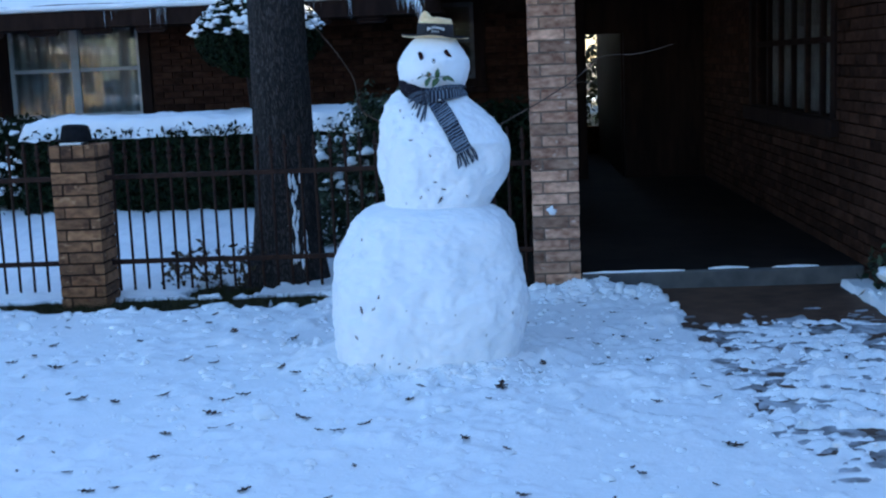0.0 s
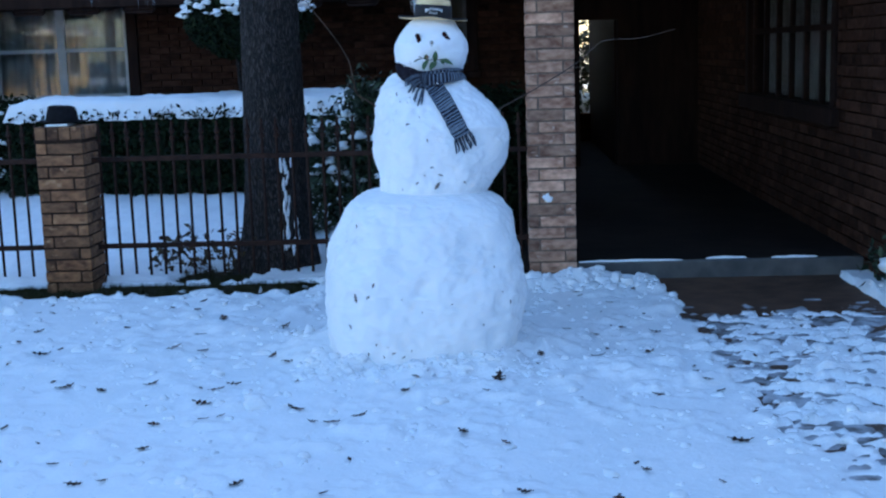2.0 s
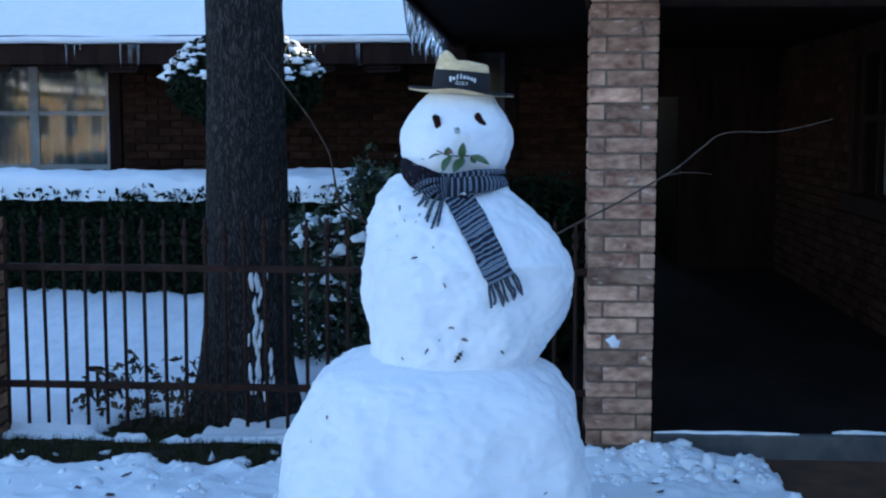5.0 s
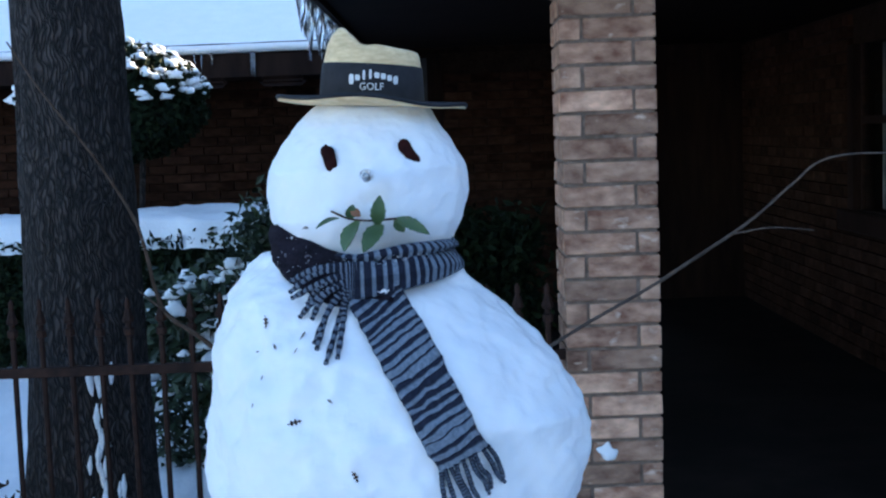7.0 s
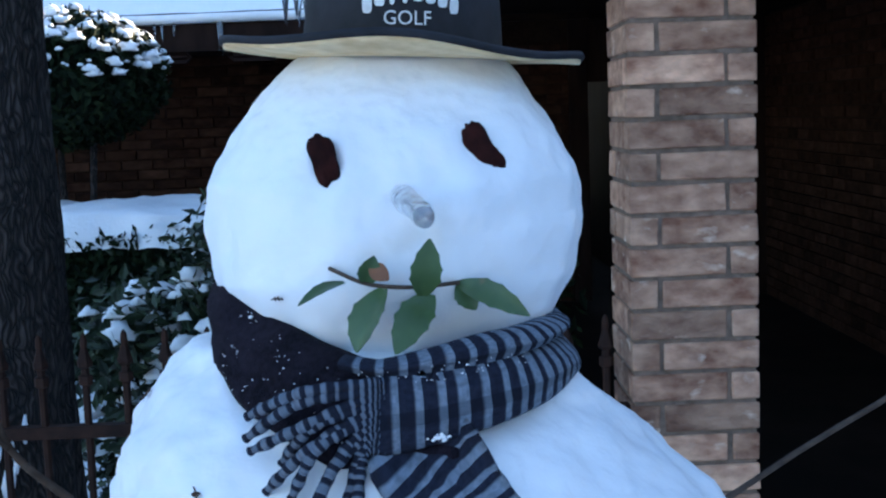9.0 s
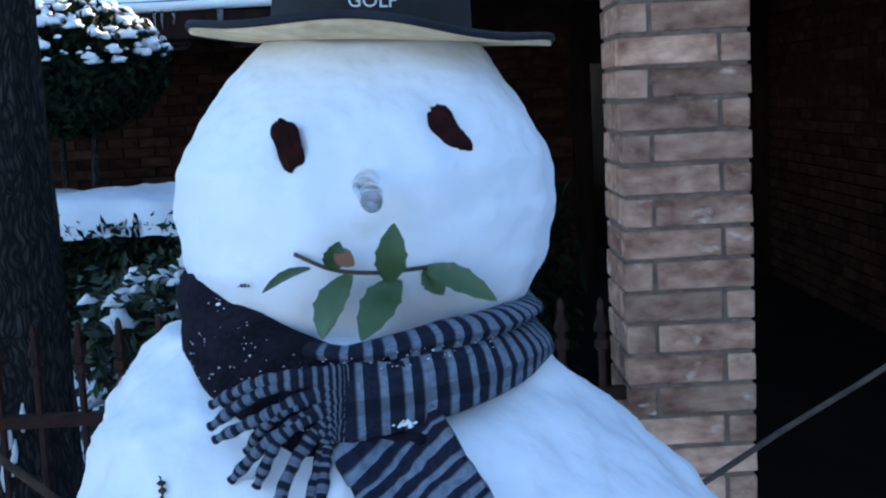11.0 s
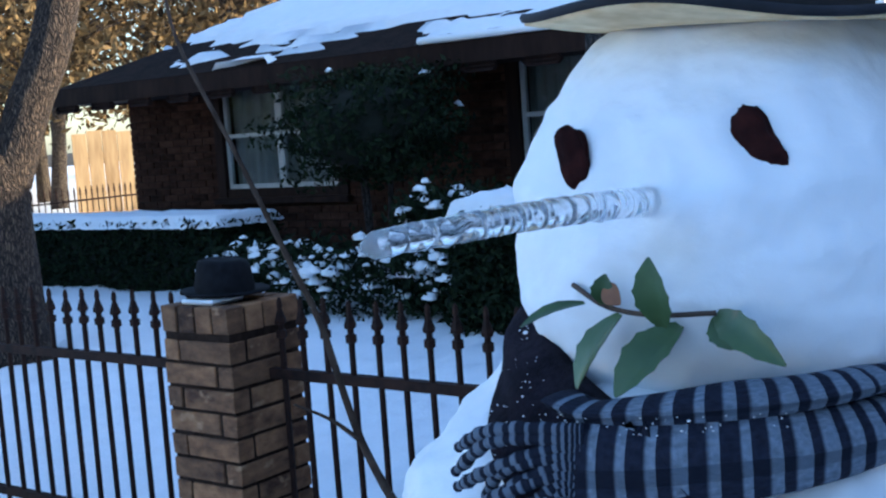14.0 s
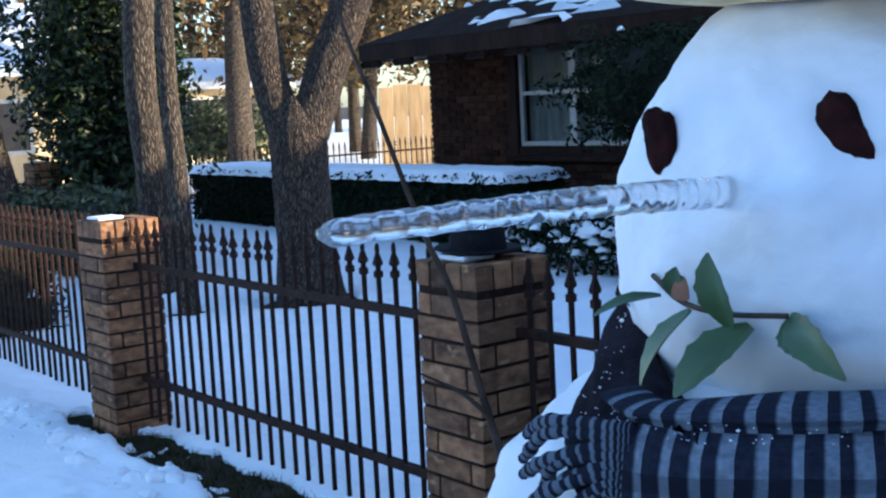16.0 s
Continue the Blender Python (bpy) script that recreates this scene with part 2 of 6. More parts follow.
def scarf_mat(name, dark, light, period):
    """Grey-blue and black wool stripes across the length, by the length coordinate of the weave."""
    m = bpy.data.materials.new(name)
    m.use_nodes = True
    N, L = m.node_tree.nodes, m.node_tree.links
    p = N["Principled BSDF"]
    uv = N.new("ShaderNodeUVMap")
    sep = N.new("ShaderNodeSeparateXYZ")
    L.new(uv.outputs[0], sep.inputs[0])
    mul = N.new("ShaderNodeMath")
    mul.operation = "MULTIPLY"
    mul.inputs[1].default_value = 1 / period
    L.new(sep.outputs[0], mul.inputs[0])
    nz = N.new("ShaderNodeTexNoise")
    nz.inputs["Scale"].default_value = 30
    L.new(uv.outputs[0], nz.inputs[0])
    add = N.new("ShaderNodeMath")
    add.operation = "MULTIPLY_ADD"
    add.inputs[1].default_value = 0.07
    L.new(nz.outputs[0], add.inputs[0])
    L.new(mul.outputs[0], add.inputs[2])
    fr = N.new("ShaderNodeMath")
    fr.operation = "FRACT"
    L.new(add.outputs[0], fr.inputs[0])
    big = N.new("ShaderNodeTexNoise")
    big.noise_dimensions = "1D"
    big.inputs["Scale"].default_value = 15
    L.new(sep.outputs[0], big.inputs["W"])
    thr = N.new("ShaderNodeMath")
    thr.operation = "SUBTRACT"
    L.new(fr.outputs[0], thr.inputs[0])
    mr = N.new("ShaderNodeMapRange")
    mr.inputs["To Min"].default_value, mr.inputs["To Max"].default_value = 0.18, 0.82
    mr.inputs["From Min"].default_value, mr.inputs["From Max"].default_value = 0.3, 0.7
    L.new(big.outputs[0], mr.inputs[0])
    L.new(mr.outputs[0], thr.inputs[1])
    fuzz = N.new("ShaderNodeTexNoise")
    fuzz.inputs["Scale"].default_value = 150
    fuzz.inputs["Detail"].default_value = 6
    L.new(uv.outputs[0], fuzz.inputs[0])
    mx = N.new("ShaderNodeMix")
    mx.data_type = "RGBA"
    mx.inputs[6].default_value, mx.inputs[7].default_value = (*dark, 1), (*light, 1)
    edge = N.new("ShaderNodeMapRange")
    edge.inputs["From Min"].default_value, edge.inputs["From Max"].default_value = -0.07, 0.07
    L.new(thr.outputs[0], edge.inputs[0])
    L.new(edge.outputs[0], mx.inputs[0])
    hs = N.new("ShaderNodeHueSaturation")
    fm = N.new("ShaderNodeMapRange")
    fm.inputs["To Min"].default_value, fm.inputs["To Max"].default_value = 0.25, 1.75
    L.new(fuzz.outputs[0], fm.inputs[0])
    L.new(fm.outputs[0], hs.inputs["Value"])
    L.new(mx.outputs[2], hs.inputs["Color"])
    L.new(hs.outputs[0], p.inputs["Base Color"])
    bp = N.new("ShaderNodeBump")
    bp.inputs["Strength"].default_value, bp.inputs["Distance"].default_value = 0.8, 0.003
    L.new(fuzz.outputs[0], bp.inputs["Height"])
    L.new(bp.outputs[0], p.inputs["Normal"])
    p.inputs["Roughness"].default_value = 1.0
    p.inputs["Specular IOR Level"].default_value = 0.1
    return m


WOOL = scarf_mat("striped_wool", (0.018, 0.020, 0.033), (0.165, 0.195, 0.245), 0.0195)
WOOL_FRINGE = scarf_mat("fringe_wool", (0.016, 0.018, 0.029), (0.125, 0.145, 0.185), 0.016)
rng = np.random.default_rng(7)


# ---- builders ----
def thing(name, base, label, category, group="", kind=""):
    """An Empty at the base of a thing; parts hang under it."""
    ob = new(name)
    ob.empty_display_size = 0.1
    ob.location = base
    return tagged(ob, label, category, group, kind)


def mesh_of(name, verts, faces, mat, smooth=False, uv=None):
    me = bpy.data.meshes.new(name)
    me.from_pydata([tuple(map(float, v)) for v in verts], [], [tuple(map(int, f)) for f in faces])
    if mat:
        me.materials.append(mat)
    if smooth:
        me.polygons.foreach_set("use_smooth", [True] * len(me.polygons))
    if uv is not None:
        lay = me.uv_layers.new(name="UVMap")
        for lp in me.loops:
            lay.data[lp.index].uv = uv[lp.vertex_index]
    me.update()
    return me


def put(name, me, parent=None, label="", at=None):
    ob = new(name, me)
    if parent:
        ob.parent = parent
    if at is not None:
        ob.matrix_basis = at
    if label:
        ob["label"] = label
    return ob


def part(name, bm, material, parent, label="", smooth=False, at=None):
    """Links a bmesh as one mesh object under a thing or a part."""
    me = bpy.data.meshes.new(name)
    bm.to_mesh(me)
    bm.free()
    me.materials.append(material)
    if smooth:
        me.polygons.foreach_set("use_smooth", [True] * len(me.polygons))
    return put(name, me, parent, label, at)


def box(x0, x1, y0, y1, z0, z1, bevel=0.0, bm=None):
    bm = bm or bmesh.new()
    r = bmesh.ops.create_cube(bm, size=1)
    for v in r["verts"]:
        v.co = Vector(((x0 + x1) / 2 + v.co.x * (x1 - x0), (y0 + y1) / 2 + v.co.y * (y1 - y0), (z0 + z1) / 2 + v.co.z * (z1 - z0)))
    if bevel:
        es = [e for e in bm.edges if e.verts[0] in r["verts"]]
        bmesh.ops.bevel(bm, geom=es, offset=bevel, segments=1, affect="EDGES")
    return bm


def structure(name, bm, mat, label, category):
    ob = part(name, bm, mat, None)
    return tagged(ob, label, category, kind="structure")


def tube(points, radii, sides=8, cap=True):
    """Verts and faces of a tapered tube along points."""
    pts = [Vector(p) for p in points]
    verts, faces = [], []
    side = Vector((1, 0, 0))
    for i, p in enumerate(pts):
        d = (pts[min(i + 1, len(pts) - 1)] - pts[max(i - 1, 0)]).normalized()
        if abs(d.dot(side)) > 0.9:
            side = Vector((0, 1, 0)) if abs(d.y) < 0.9 else Vector((0, 0, 1))
        u = (side - d * side.dot(d)).normalized()
        side = u
        w = d.cross(u)
        for k in range(sides):
            a = 2 * math.pi * k / sides
            verts.append(p + (u * math.cos(a) + w * math.sin(a)) * radii[i])
    for i in range(len(pts) - 1):
        for k in range(sides):
            a, b = i * sides + k, i * sides + (k + 1) % sides
            faces.append((a, b, b + sides, a + sides))
    if cap:
        faces.append(tuple(range(sides))[::-1])
        faces.append(tuple(range((len(pts) - 1) * sides, len(pts) * sides)))
    return verts, faces


def merge(lists):
    verts, faces = [], []
    for v, f in lists:
        n = len(verts)
        verts += list(v)
        faces += [tuple(i + n for i in q) for q in f]
    return verts, faces


def smooth_path(points, n):
    """Points along a Catmull-Rom curve."""
    p = [Vector(q) for q in points]
    p = [p[0] * 2 - p[1]] + p + [p[-1] * 2 - p[-2]]
    out = []
    for i in range(1, len(p) - 2):
        for k in range(n):
            t = k / n
            a, b, c, d = p[i - 1], p[i], p[i + 1], p[i + 2]
            out.append(0.5 * ((2 * b) + (c - a) * t + (2 * a - 5 * b + 4 * c - d) * t * t + (3 * b - a - 3 * c + d) * t ** 3))
    out.append(p[-2])
    return out


def leaf_cloud(centres, normals, size, spread=0.8):
    """Many small folded leaves: one four-cornered, slightly bent blade a centre."""
    n = len(centres)
    c = np.asarray(centres, float)
    d = rng.normal(size=(n, 3))
    d += np.asarray(normals) * spread
    d /= np.linalg.norm(d, axis=1)[:, None]
    u = np.cross(d, rng.normal(size=(n, 3)))
    u /= np.linalg.norm(u, axis=1)[:, None]
    w = np.cross(d, u)
    s = size * rng.uniform(0.6, 1.35, (n, 1))
    v = np.stack([c - u * s, c + w * s * 0.45 + d * s * 0.15, c + u * s, c - w * s * 0.45 + d * s * 0.15], 1).reshape(-1, 3)
    i = np.arange(n) * 4
    return v, np.stack([i, i + 1, i + 2, i + 3], 1)


def fast_mesh(name, v, f, mat, smooth=False):
    me = bpy.data.meshes.new(name)
    v, f = np.asarray(v, np.float32), np.asarray(f, np.int32)
    k = f.shape[1]
    me.vertices.add(len(v))
    me.vertices.foreach_set("co", v.ravel())
    me.loops.add(f.size)
    me.loops.foreach_set("vertex_index", f.ravel())
    me.polygons.add(len(f))
    me.polygons.foreach_set("loop_start", np.arange(len(f), dtype=np.int32) * k)
    me.polygons.foreach_set("use_smooth", np.full(len(f), smooth))
    me.materials.append(mat)
    me.update(calc_edges=True)
    me.validate()
    return me


def fbm(x, y, s, seed=0.0):
    """Smooth noise of about -1 to 1 at a place."""
    return noise.fractal(Vector((x * s + seed, y * s - seed, seed * 1.7)), 1.0, 2.1, 3)


# ---- ground and snow ----
def lawn(y, x=-5.0):
    """The ground's height: level at the walk and porch, rising gently towards the house."""
    return 0.05 * min(max(y - 0.3, 0.0), 7.0) * min(1.0, max(0.0, -x / 0.4)) * min(1.0, max(0.0, (22 + x) / 6))


def lines(stops):
    out = []
    for a, b, step in stops:
        out += list(np.arange(a, b - 1e-6, step))
    return out + [stops[-1][1]]


def grid_sheet(name, xs, ys, height, mat, label, category, smooth=True):
    nx, ny = len(xs), len(ys)
    v = np.array([(x, y, height(x, y)) for y in ys for x in xs])
    i = (np.arange(ny - 1)[:, None] * nx + np.arange(nx - 1)[None]).ravel()
    ob = new(name, fast_mesh(name, v, np.stack([i, i + 1, i + nx + 1, i + nx], 1), mat, smooth))
    return tagged(ob, label, category, kind="structure")


def soil_height(x, y):
    return lawn(y, x) - 0.035


grid_sheet("ground", lines([(-900, -60, 120), (-60, 60, 4), (60, 900, 120)]), lines([(-900, -60, 120), (-60, 0, 4), (0.3, 12, 1.0), (12, 60, 6), (60, 900, 120)]),
           soil_height, SOIL, "dark soil with short grass, showing at snow edges", "ground")


def bare(x, y):
    """1 where the snow is gone: the trodden walk, the strip along the fence, under the tree; also soil rings as shade
    at far trunks.
    """
    b = 0.0
    n1, n2 = fbm(x, y, 2.2, 3.1), fbm(x, y, 7.0, 8.3)
    edge = 0.86 + 0.07 * n1 + 0.05 * n2 + max(0.0, -1.5 - y) * 0.03
    if edge < x < 2.12 + 0.05 * n1 and y > -9:
        far = min(1.0, max(0.0, (-0.95 - y + 0.25 * n1) / 0.5))
        keep = 0.42 * fbm(x * 0.8, y * 1.2, 15.0, 8.3) + 0.45 * fbm(x * 0.7, y * 1.3, 5.5, 5.7) + 0.3 * fbm(x, y, 1.1, 1.9)
        b = max(b, min(1.0, (x - edge) / 0.05) * (1.0 if far < 0.5 else min(1.0, max(0.0, (0.16 - keep - 0.05 * min(4, -1 - y)) / 0.34))))
    strip = (0.17 if x > -6.2 else 0.11) + 0.07 * n1 + 0.06 * n2
    if -6.75 < x < -1.25:
        b = max(b, min(1.0, max(0.0, (strip + (0.08 if -3.6 < x < -1.5 else 0.0) - abs(y + (0.16 if x > -3.6 else 0.09))) / 0.05)) * (1.0 if n2 < 0.32 else 0.3) * min(1.0, (-1.25 - x) / 0.25))
    d = math.hypot(x + 2.25, (y - 0.35) * 1.3)
    b = max(b, min(1.0, max(0.0, (0.36 + 0.13 * n2 - d) / 0.08)))
    # rings of dark soil stand in for contact shade round the far trunks
    for tx, ty, tr in ((-8.5, 2.62, 0.42), (-10.18, 2.1, 0.32), (-8.95, 1.75, 0.22)):
        b = max(b, min(1.0, max(0.0, (tr + 0.10 * n2 - math.hypot(x - tx, y - ty)) / 0.10)))
    return b


def snow_height(x, y):
    z = lawn(y, x)
    near = math.exp(-max(0.0, abs(y + 2) - 7) / 6)
    z += 0.018 * fbm(x, y, 0.9, 0.4) + near * (0.024 * fbm(x, y, 2.6, 2.2) + 0.032 * abs(fbm(x, y, 4.5, 4.4)) + 0.020 * abs(fbm(x, y, 10.0, 1.4)) + 0.006 * fbm(x, y, 24.0, 7.7))
    if y < 0.2:
        z -= near * (0.11 * min(0.4, max(0.0, fbm(x, y * 0.8, 3.6, 9.1) - 0.15)) + 0.020)
        z += 0.05 * math.exp(-((x - 0.45) / 0.4) ** 2 - ((y + 0.18) / 0.16) ** 2)
        z += 0.03 * math.exp(-((y + 0.28) / 0.15) ** 2) * (1 if x < 0.85 else 0)
        z += 0.05 * math.exp(-(max(0, math.hypot((x + 0.6) / 1.05, (y + 1.98) / 1.0) - 0.56) / 0.14) ** 2)
    z = max(z, lawn(y, x) - 0.012)
    if x > 2.1:
        z += 0.03
    if -0.1 < x < 2.3 and y > -0.14:
        z -= 0.2
    if x > -0.2 and y > 0.35:
        z -= 0.3
    return z - (0.075 if x > 0.5 else 0.12) * bare(x, y)


grid_sheet("snow", lines([(-120, -40, 20), (-40, -14, 2.0), (-14, -7.5, 0.08), (-7.5, -4.5, 0.045), (-4.5, -1.4, 0.034), (-1.4, 2.3, 0.020), (2.3, 2.7, 0.05), (2.7, 8, 0.6), (8, 60, 13)]),
           lines([(-90, -30, 20), (-30, -9, 1.5), (-9, -5.2, 0.07), (-5.2, 0.4, 0.023), (0.4, 3.2, 0.08), (3.2, 7.2, 0.16), (7.2, 40, 3.3), (40, 120, 20)]),
           snow_height, SNOW, "trodden white snow with soft lumps and footprints", "snow")


def slush_height(x, y):
    """Thin trodden slush on the walk, broken through in patches."""
    k = 0.55 * fbm(x, y, 6.0, 3.9) + 0.5 * fbm(x * 0.8, y * 1.3, 17.0, 6.2) + 0.10 - 0.6 * max(0.0, 1.0 - (-0.9 - y) / 0.5)
    return -0.028 + 0.012 * min(1.0, max(-1.0, k / 0.25))


grid_sheet("slush", lines([(0.8, 2.2, 0.022)]), lines([(-9.0, -5.0, 0.08), (-5.0, -0.8, 0.025)]), slush_height, SLUSH, "thin grey slush trodden onto the walk", "snow")


def grass_tufts(name, places, label):
    """Short bent winter grass in tufts, each blade a narrow strip."""
    g = random.Random(41)
    vs, fs = [], []
    for x, y in places:
        for _ in range(9):
            a, ln, w = g.uniform(0, 6.3), g.uniform(0.02, 0.065), g.uniform(0.0015, 0.003)
            bx, by, z = x + g.gauss(0, 0.018), y + g.gauss(0, 0.018), soil_height(x, y) - 0.005
            c, s_ = math.cos(a), math.sin(a)
            lean = g.uniform(0.3, 1.1) * ln
            k = len(vs)
            for q in (0.0, 0.6, 1.0):
                px, py, pz = bx + c * lean * q * q, by + s_ * lean * q * q, z + ln * q * (1 - 0.25 * q)
                vs += [(px - s_ * w * (1.1 - q), py + c * w * (1.1 - q), pz), (px + s_ * w * (1.1 - q), py - c * w * (1.1 - q), pz)]
            fs += [(k, k + 1, k + 3, k + 2), (k + 2, k + 3, k + 5, k + 4)]
    return tagged(new(name, fast_mesh(name, np.array(vs), np.array(fs), GRASS)), label, "grass", kind="stuff")


g = random.Random(40)
spots = [(g.uniform(-9.0, -1.3), g.uniform(-0.5, 0.3)) for _ in range(5200)] + [(g.uniform(-2.7, -1.6), g.uniform(0.0, 0.8)) for _ in range(500)]
grass_tufts("winter_grass", [q for q in spots if bare(*q) > 0.55], "short dark winter grass in the bare strip along the fence")


def snow_lumps(name, n, area, sizes, label, seed, where=None):
    """Kicked-up lumps and crumbs of snow, half sunk in the sheet."""
    g = random.Random(seed)
    bm = bmesh.new()
    bmesh.ops.create_icosphere(bm, subdivisions=2, radius=1)
    dirs = [v.co.copy() for v in bm.verts]
    tris = [tuple(v.index for v in f.verts) for f in bm.faces]
    bm.free()
    vs, fs = [], []
    while n > 0:
        x, y = g.uniform(area[0], area[1]), g.uniform(area[2], area[3])
        n -= 1
        if bare(x, y) > 0.5 and g.random() < 0.8:
            continue
        s = sizes[0] * (sizes[1] / sizes[0]) ** (g.random() ** 2.2)
        o = Vector((g.uniform(0, 90), g.uniform(0, 90), 0))
        sx, sy, sz = s * g.uniform(0.7, 1.4), s * g.uniform(0.7, 1.3), s * g.uniform(0.5, 0.9)
        a = g.uniform(0, 6.3)
        z = snow_height(x, y) - sz * 0.15
        k = len(vs)
        for d in dirs:
            w = 1 + 0.6 * noise.noise(d * 1.5 + o) + 0.4 * noise.noise(d * 3.7 + o)
            px, py = d.x * sx * w, d.y * sy * w
            vs.append((x + px * math.cos(a) - py * math.sin(a), y + px * math.sin(a) + py * math.cos(a), z + d.z * sz * w))
        fs += [(p + k, q + k, t + k) for p, q, t in tris]
    ob = new(name, fast_mesh(name, np.array(vs), np.array(fs), SNOW, True))
    return tagged(ob, label, "snow", kind="stuff")


snow_lumps("snow_lumps", 1500, (-4.4, 0.95, -4.8, -0.25), (0.006, 0.030), "kicked-up lumps and crumbs of snow on the lawn", 12)
snow_lumps("snow_chunks", 95, (-4.4, -0.95, -4.0, -0.4), (0.022, 0.062), "loose rounded chunks of snow lying on the lawn", 17)
snow_lumps("snow_crumbs", 700, (0.85, 2.3, -4.5, -0.5), (0.007, 0.028), "crumbs of trodden snow along the walk", 13)
snow_lumps("snow_heap", 110, (0.0, 0.95, -0.55, -0.12), (0.015, 0.055), "heaped snow in front of the pier and step", 14)
snow_lumps("snow_skirt", 260, (-1.25, 0.05, -2.62, -2.30), (0.008, 0.032), "loose snow piled along the snowman's foot", 15)
snow_lumps("snow_edge", 200, (-9.0, -1.3, -0.55, -0.24), (0.012, 0.06), "crumbling snow edge along the fence strip", 16)


# ---- the house ----
WALL_Y = 6.886
COURSE, BRICK_L, BRICK_T, JOINT = 0.0813, 0.244, 0.070, 0.0125
PIER_W = BRICK_L + JOINT + BRICK_T


def brick_mesh(name, lx, ly, lz, mat, seed):
    r = random.Random(seed)
    bm = box(-lx / 2, lx / 2, -ly / 2, ly / 2, -lz / 2, lz / 2)
    for v in bm.verts:
        v.co += Vector([r.uniform(-0.0018, 0.0018) for _ in range(3)])
    bmesh.ops.bevel(bm, geom=bm.edges[:], offset=0.003, segments=1, affect="EDGES")
    me = bpy.data.meshes.new(name)
    bm.to_mesh(me)
    bm.free()
    me.materials.append(mat)
    return me


LONG = [brick_mesh("brick", BRICK_L, BRICK_T, COURSE - JOINT, BRICK, i) for i in range(5)]
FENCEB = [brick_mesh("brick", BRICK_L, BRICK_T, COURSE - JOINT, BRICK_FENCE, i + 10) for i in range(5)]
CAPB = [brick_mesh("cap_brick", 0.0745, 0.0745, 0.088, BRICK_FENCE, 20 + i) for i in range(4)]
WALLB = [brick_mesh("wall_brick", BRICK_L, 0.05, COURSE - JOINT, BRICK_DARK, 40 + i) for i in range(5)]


def brick_pier(name, x, y, first, courses, z_low, z_top, label, capped):
    """A square pier of four bricks a course, laid in a pinwheel that turns about from course to course."""
    base = (x + PIER_W / 2, y + PIER_W / 2, z_low)
    ob = thing(name, base, label, "pillar")
    h = PIER_W / 2 - 0.007
    part("mortar_core", box(-h, h, -h, h, 0, z_top - z_low - 0.01), MORTAR if capped else MORTAR_TAN, ob)
    r = random.Random(name)
    o, q = (PIER_W - BRICK_L) / 2, (PIER_W - BRICK_T) / 2
    for k in range(courses):
        z = first + k * COURSE - z_low
        flip = 1 if k % 2 else -1
        for side in range(4):
            m = Matrix.Rotation(side * math.pi / 2, 4, "Z") @ Matrix.Translation((-flip * o, -q + r.uniform(-0.002, 0.002), z))
            put("brick", (FENCEB if capped else LONG)[r.randrange(5)], ob, at=m)
    if capped:
        z = z_top - z_low - 0.044
        for i in range(4):
            for j in range(4):
                if i in (0, 3) or j in (0, 3):
                    put("cap_brick", CAPB[r.randrange(4)], ob, at=Matrix.Translation(((i - 1.5) * 0.0838, (j - 1.5) * 0.0838, z)))
        bm = box(-0.10, 0.06, -0.13, 0.02, z + 0.044, z + 0.062, 0.008)
        part("snow_cap", bm, SNOW, ob, "thin patch of snow")
    return ob


brick_pier("brick_pier", 0.0, 0.0, 1.19 - 14 * COURSE, 31, -0.1, 2.50, "tan brick porch pier with pale smudges, standing in snow", False)
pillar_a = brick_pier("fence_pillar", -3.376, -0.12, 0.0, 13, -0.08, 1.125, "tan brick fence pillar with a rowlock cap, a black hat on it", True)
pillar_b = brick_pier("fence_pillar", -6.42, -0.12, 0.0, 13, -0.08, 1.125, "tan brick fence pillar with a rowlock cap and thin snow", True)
brick_pier("brick_gatepost", -14.15, 2.35, 0.0, 14, -0.08, 1.19, "short brick gatepost in shade beyond the fence", True)
# a splat of snow thrown at the porch pier
bm = bmesh.new()
bmesh.ops.create_icosphere(bm, subdivisions=3, radius=0.032)
for v in bm.verts:
    v.co *= 1 + 0.5 * fbm(v.co.x * 40, v.co.z * 40, 1, 2)
    v.co.y *= 0.35
splat = part("snow_splat", bm, SNOW, None, smooth=True)
splat.location = (0.13, -0.003, 0.54)
tagged(splat, "small splat of snow stuck on the brick pier", "snow")


def wall_bm(x0, x1, y0, y1, z0, z1, holes):
    """A wall along x with rectangular openings (x0, x1, z0, z1), in vertical strips."""
    bm = bmesh.new()
    cuts = sorted({x0, x1, *[h[0] for h in holes], *[h[1] for h in holes]})
    for a, b in zip(cuts, cuts[1:]):
        hs = sorted([h for h in holes if h[0] <= a and h[1] >= b], key=lambda h: h[2])
        z = z0
        for h in hs:
            box(a, b, y0, y1, z, h[2], bm=bm)
            z = h[3]
        box(a, b, y0, y1, z, z1, bm=bm)
    return bm


WINDOWS = [(-6.49, -4.79, 1.10, 2.30), (-10.56, -8.83, 1.10, 2.30), (-1.02, -0.55, 1.40, 2.34)]
HOUSE_L, HOUSE_R, EAVE_Z = -12.2, 0.68, 2.44
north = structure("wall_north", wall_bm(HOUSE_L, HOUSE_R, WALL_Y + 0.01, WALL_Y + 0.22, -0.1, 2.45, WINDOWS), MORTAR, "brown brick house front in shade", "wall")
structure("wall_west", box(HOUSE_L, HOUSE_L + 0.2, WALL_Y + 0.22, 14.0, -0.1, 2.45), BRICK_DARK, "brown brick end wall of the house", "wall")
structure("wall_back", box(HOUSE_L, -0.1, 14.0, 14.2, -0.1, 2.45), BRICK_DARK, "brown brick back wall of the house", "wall")


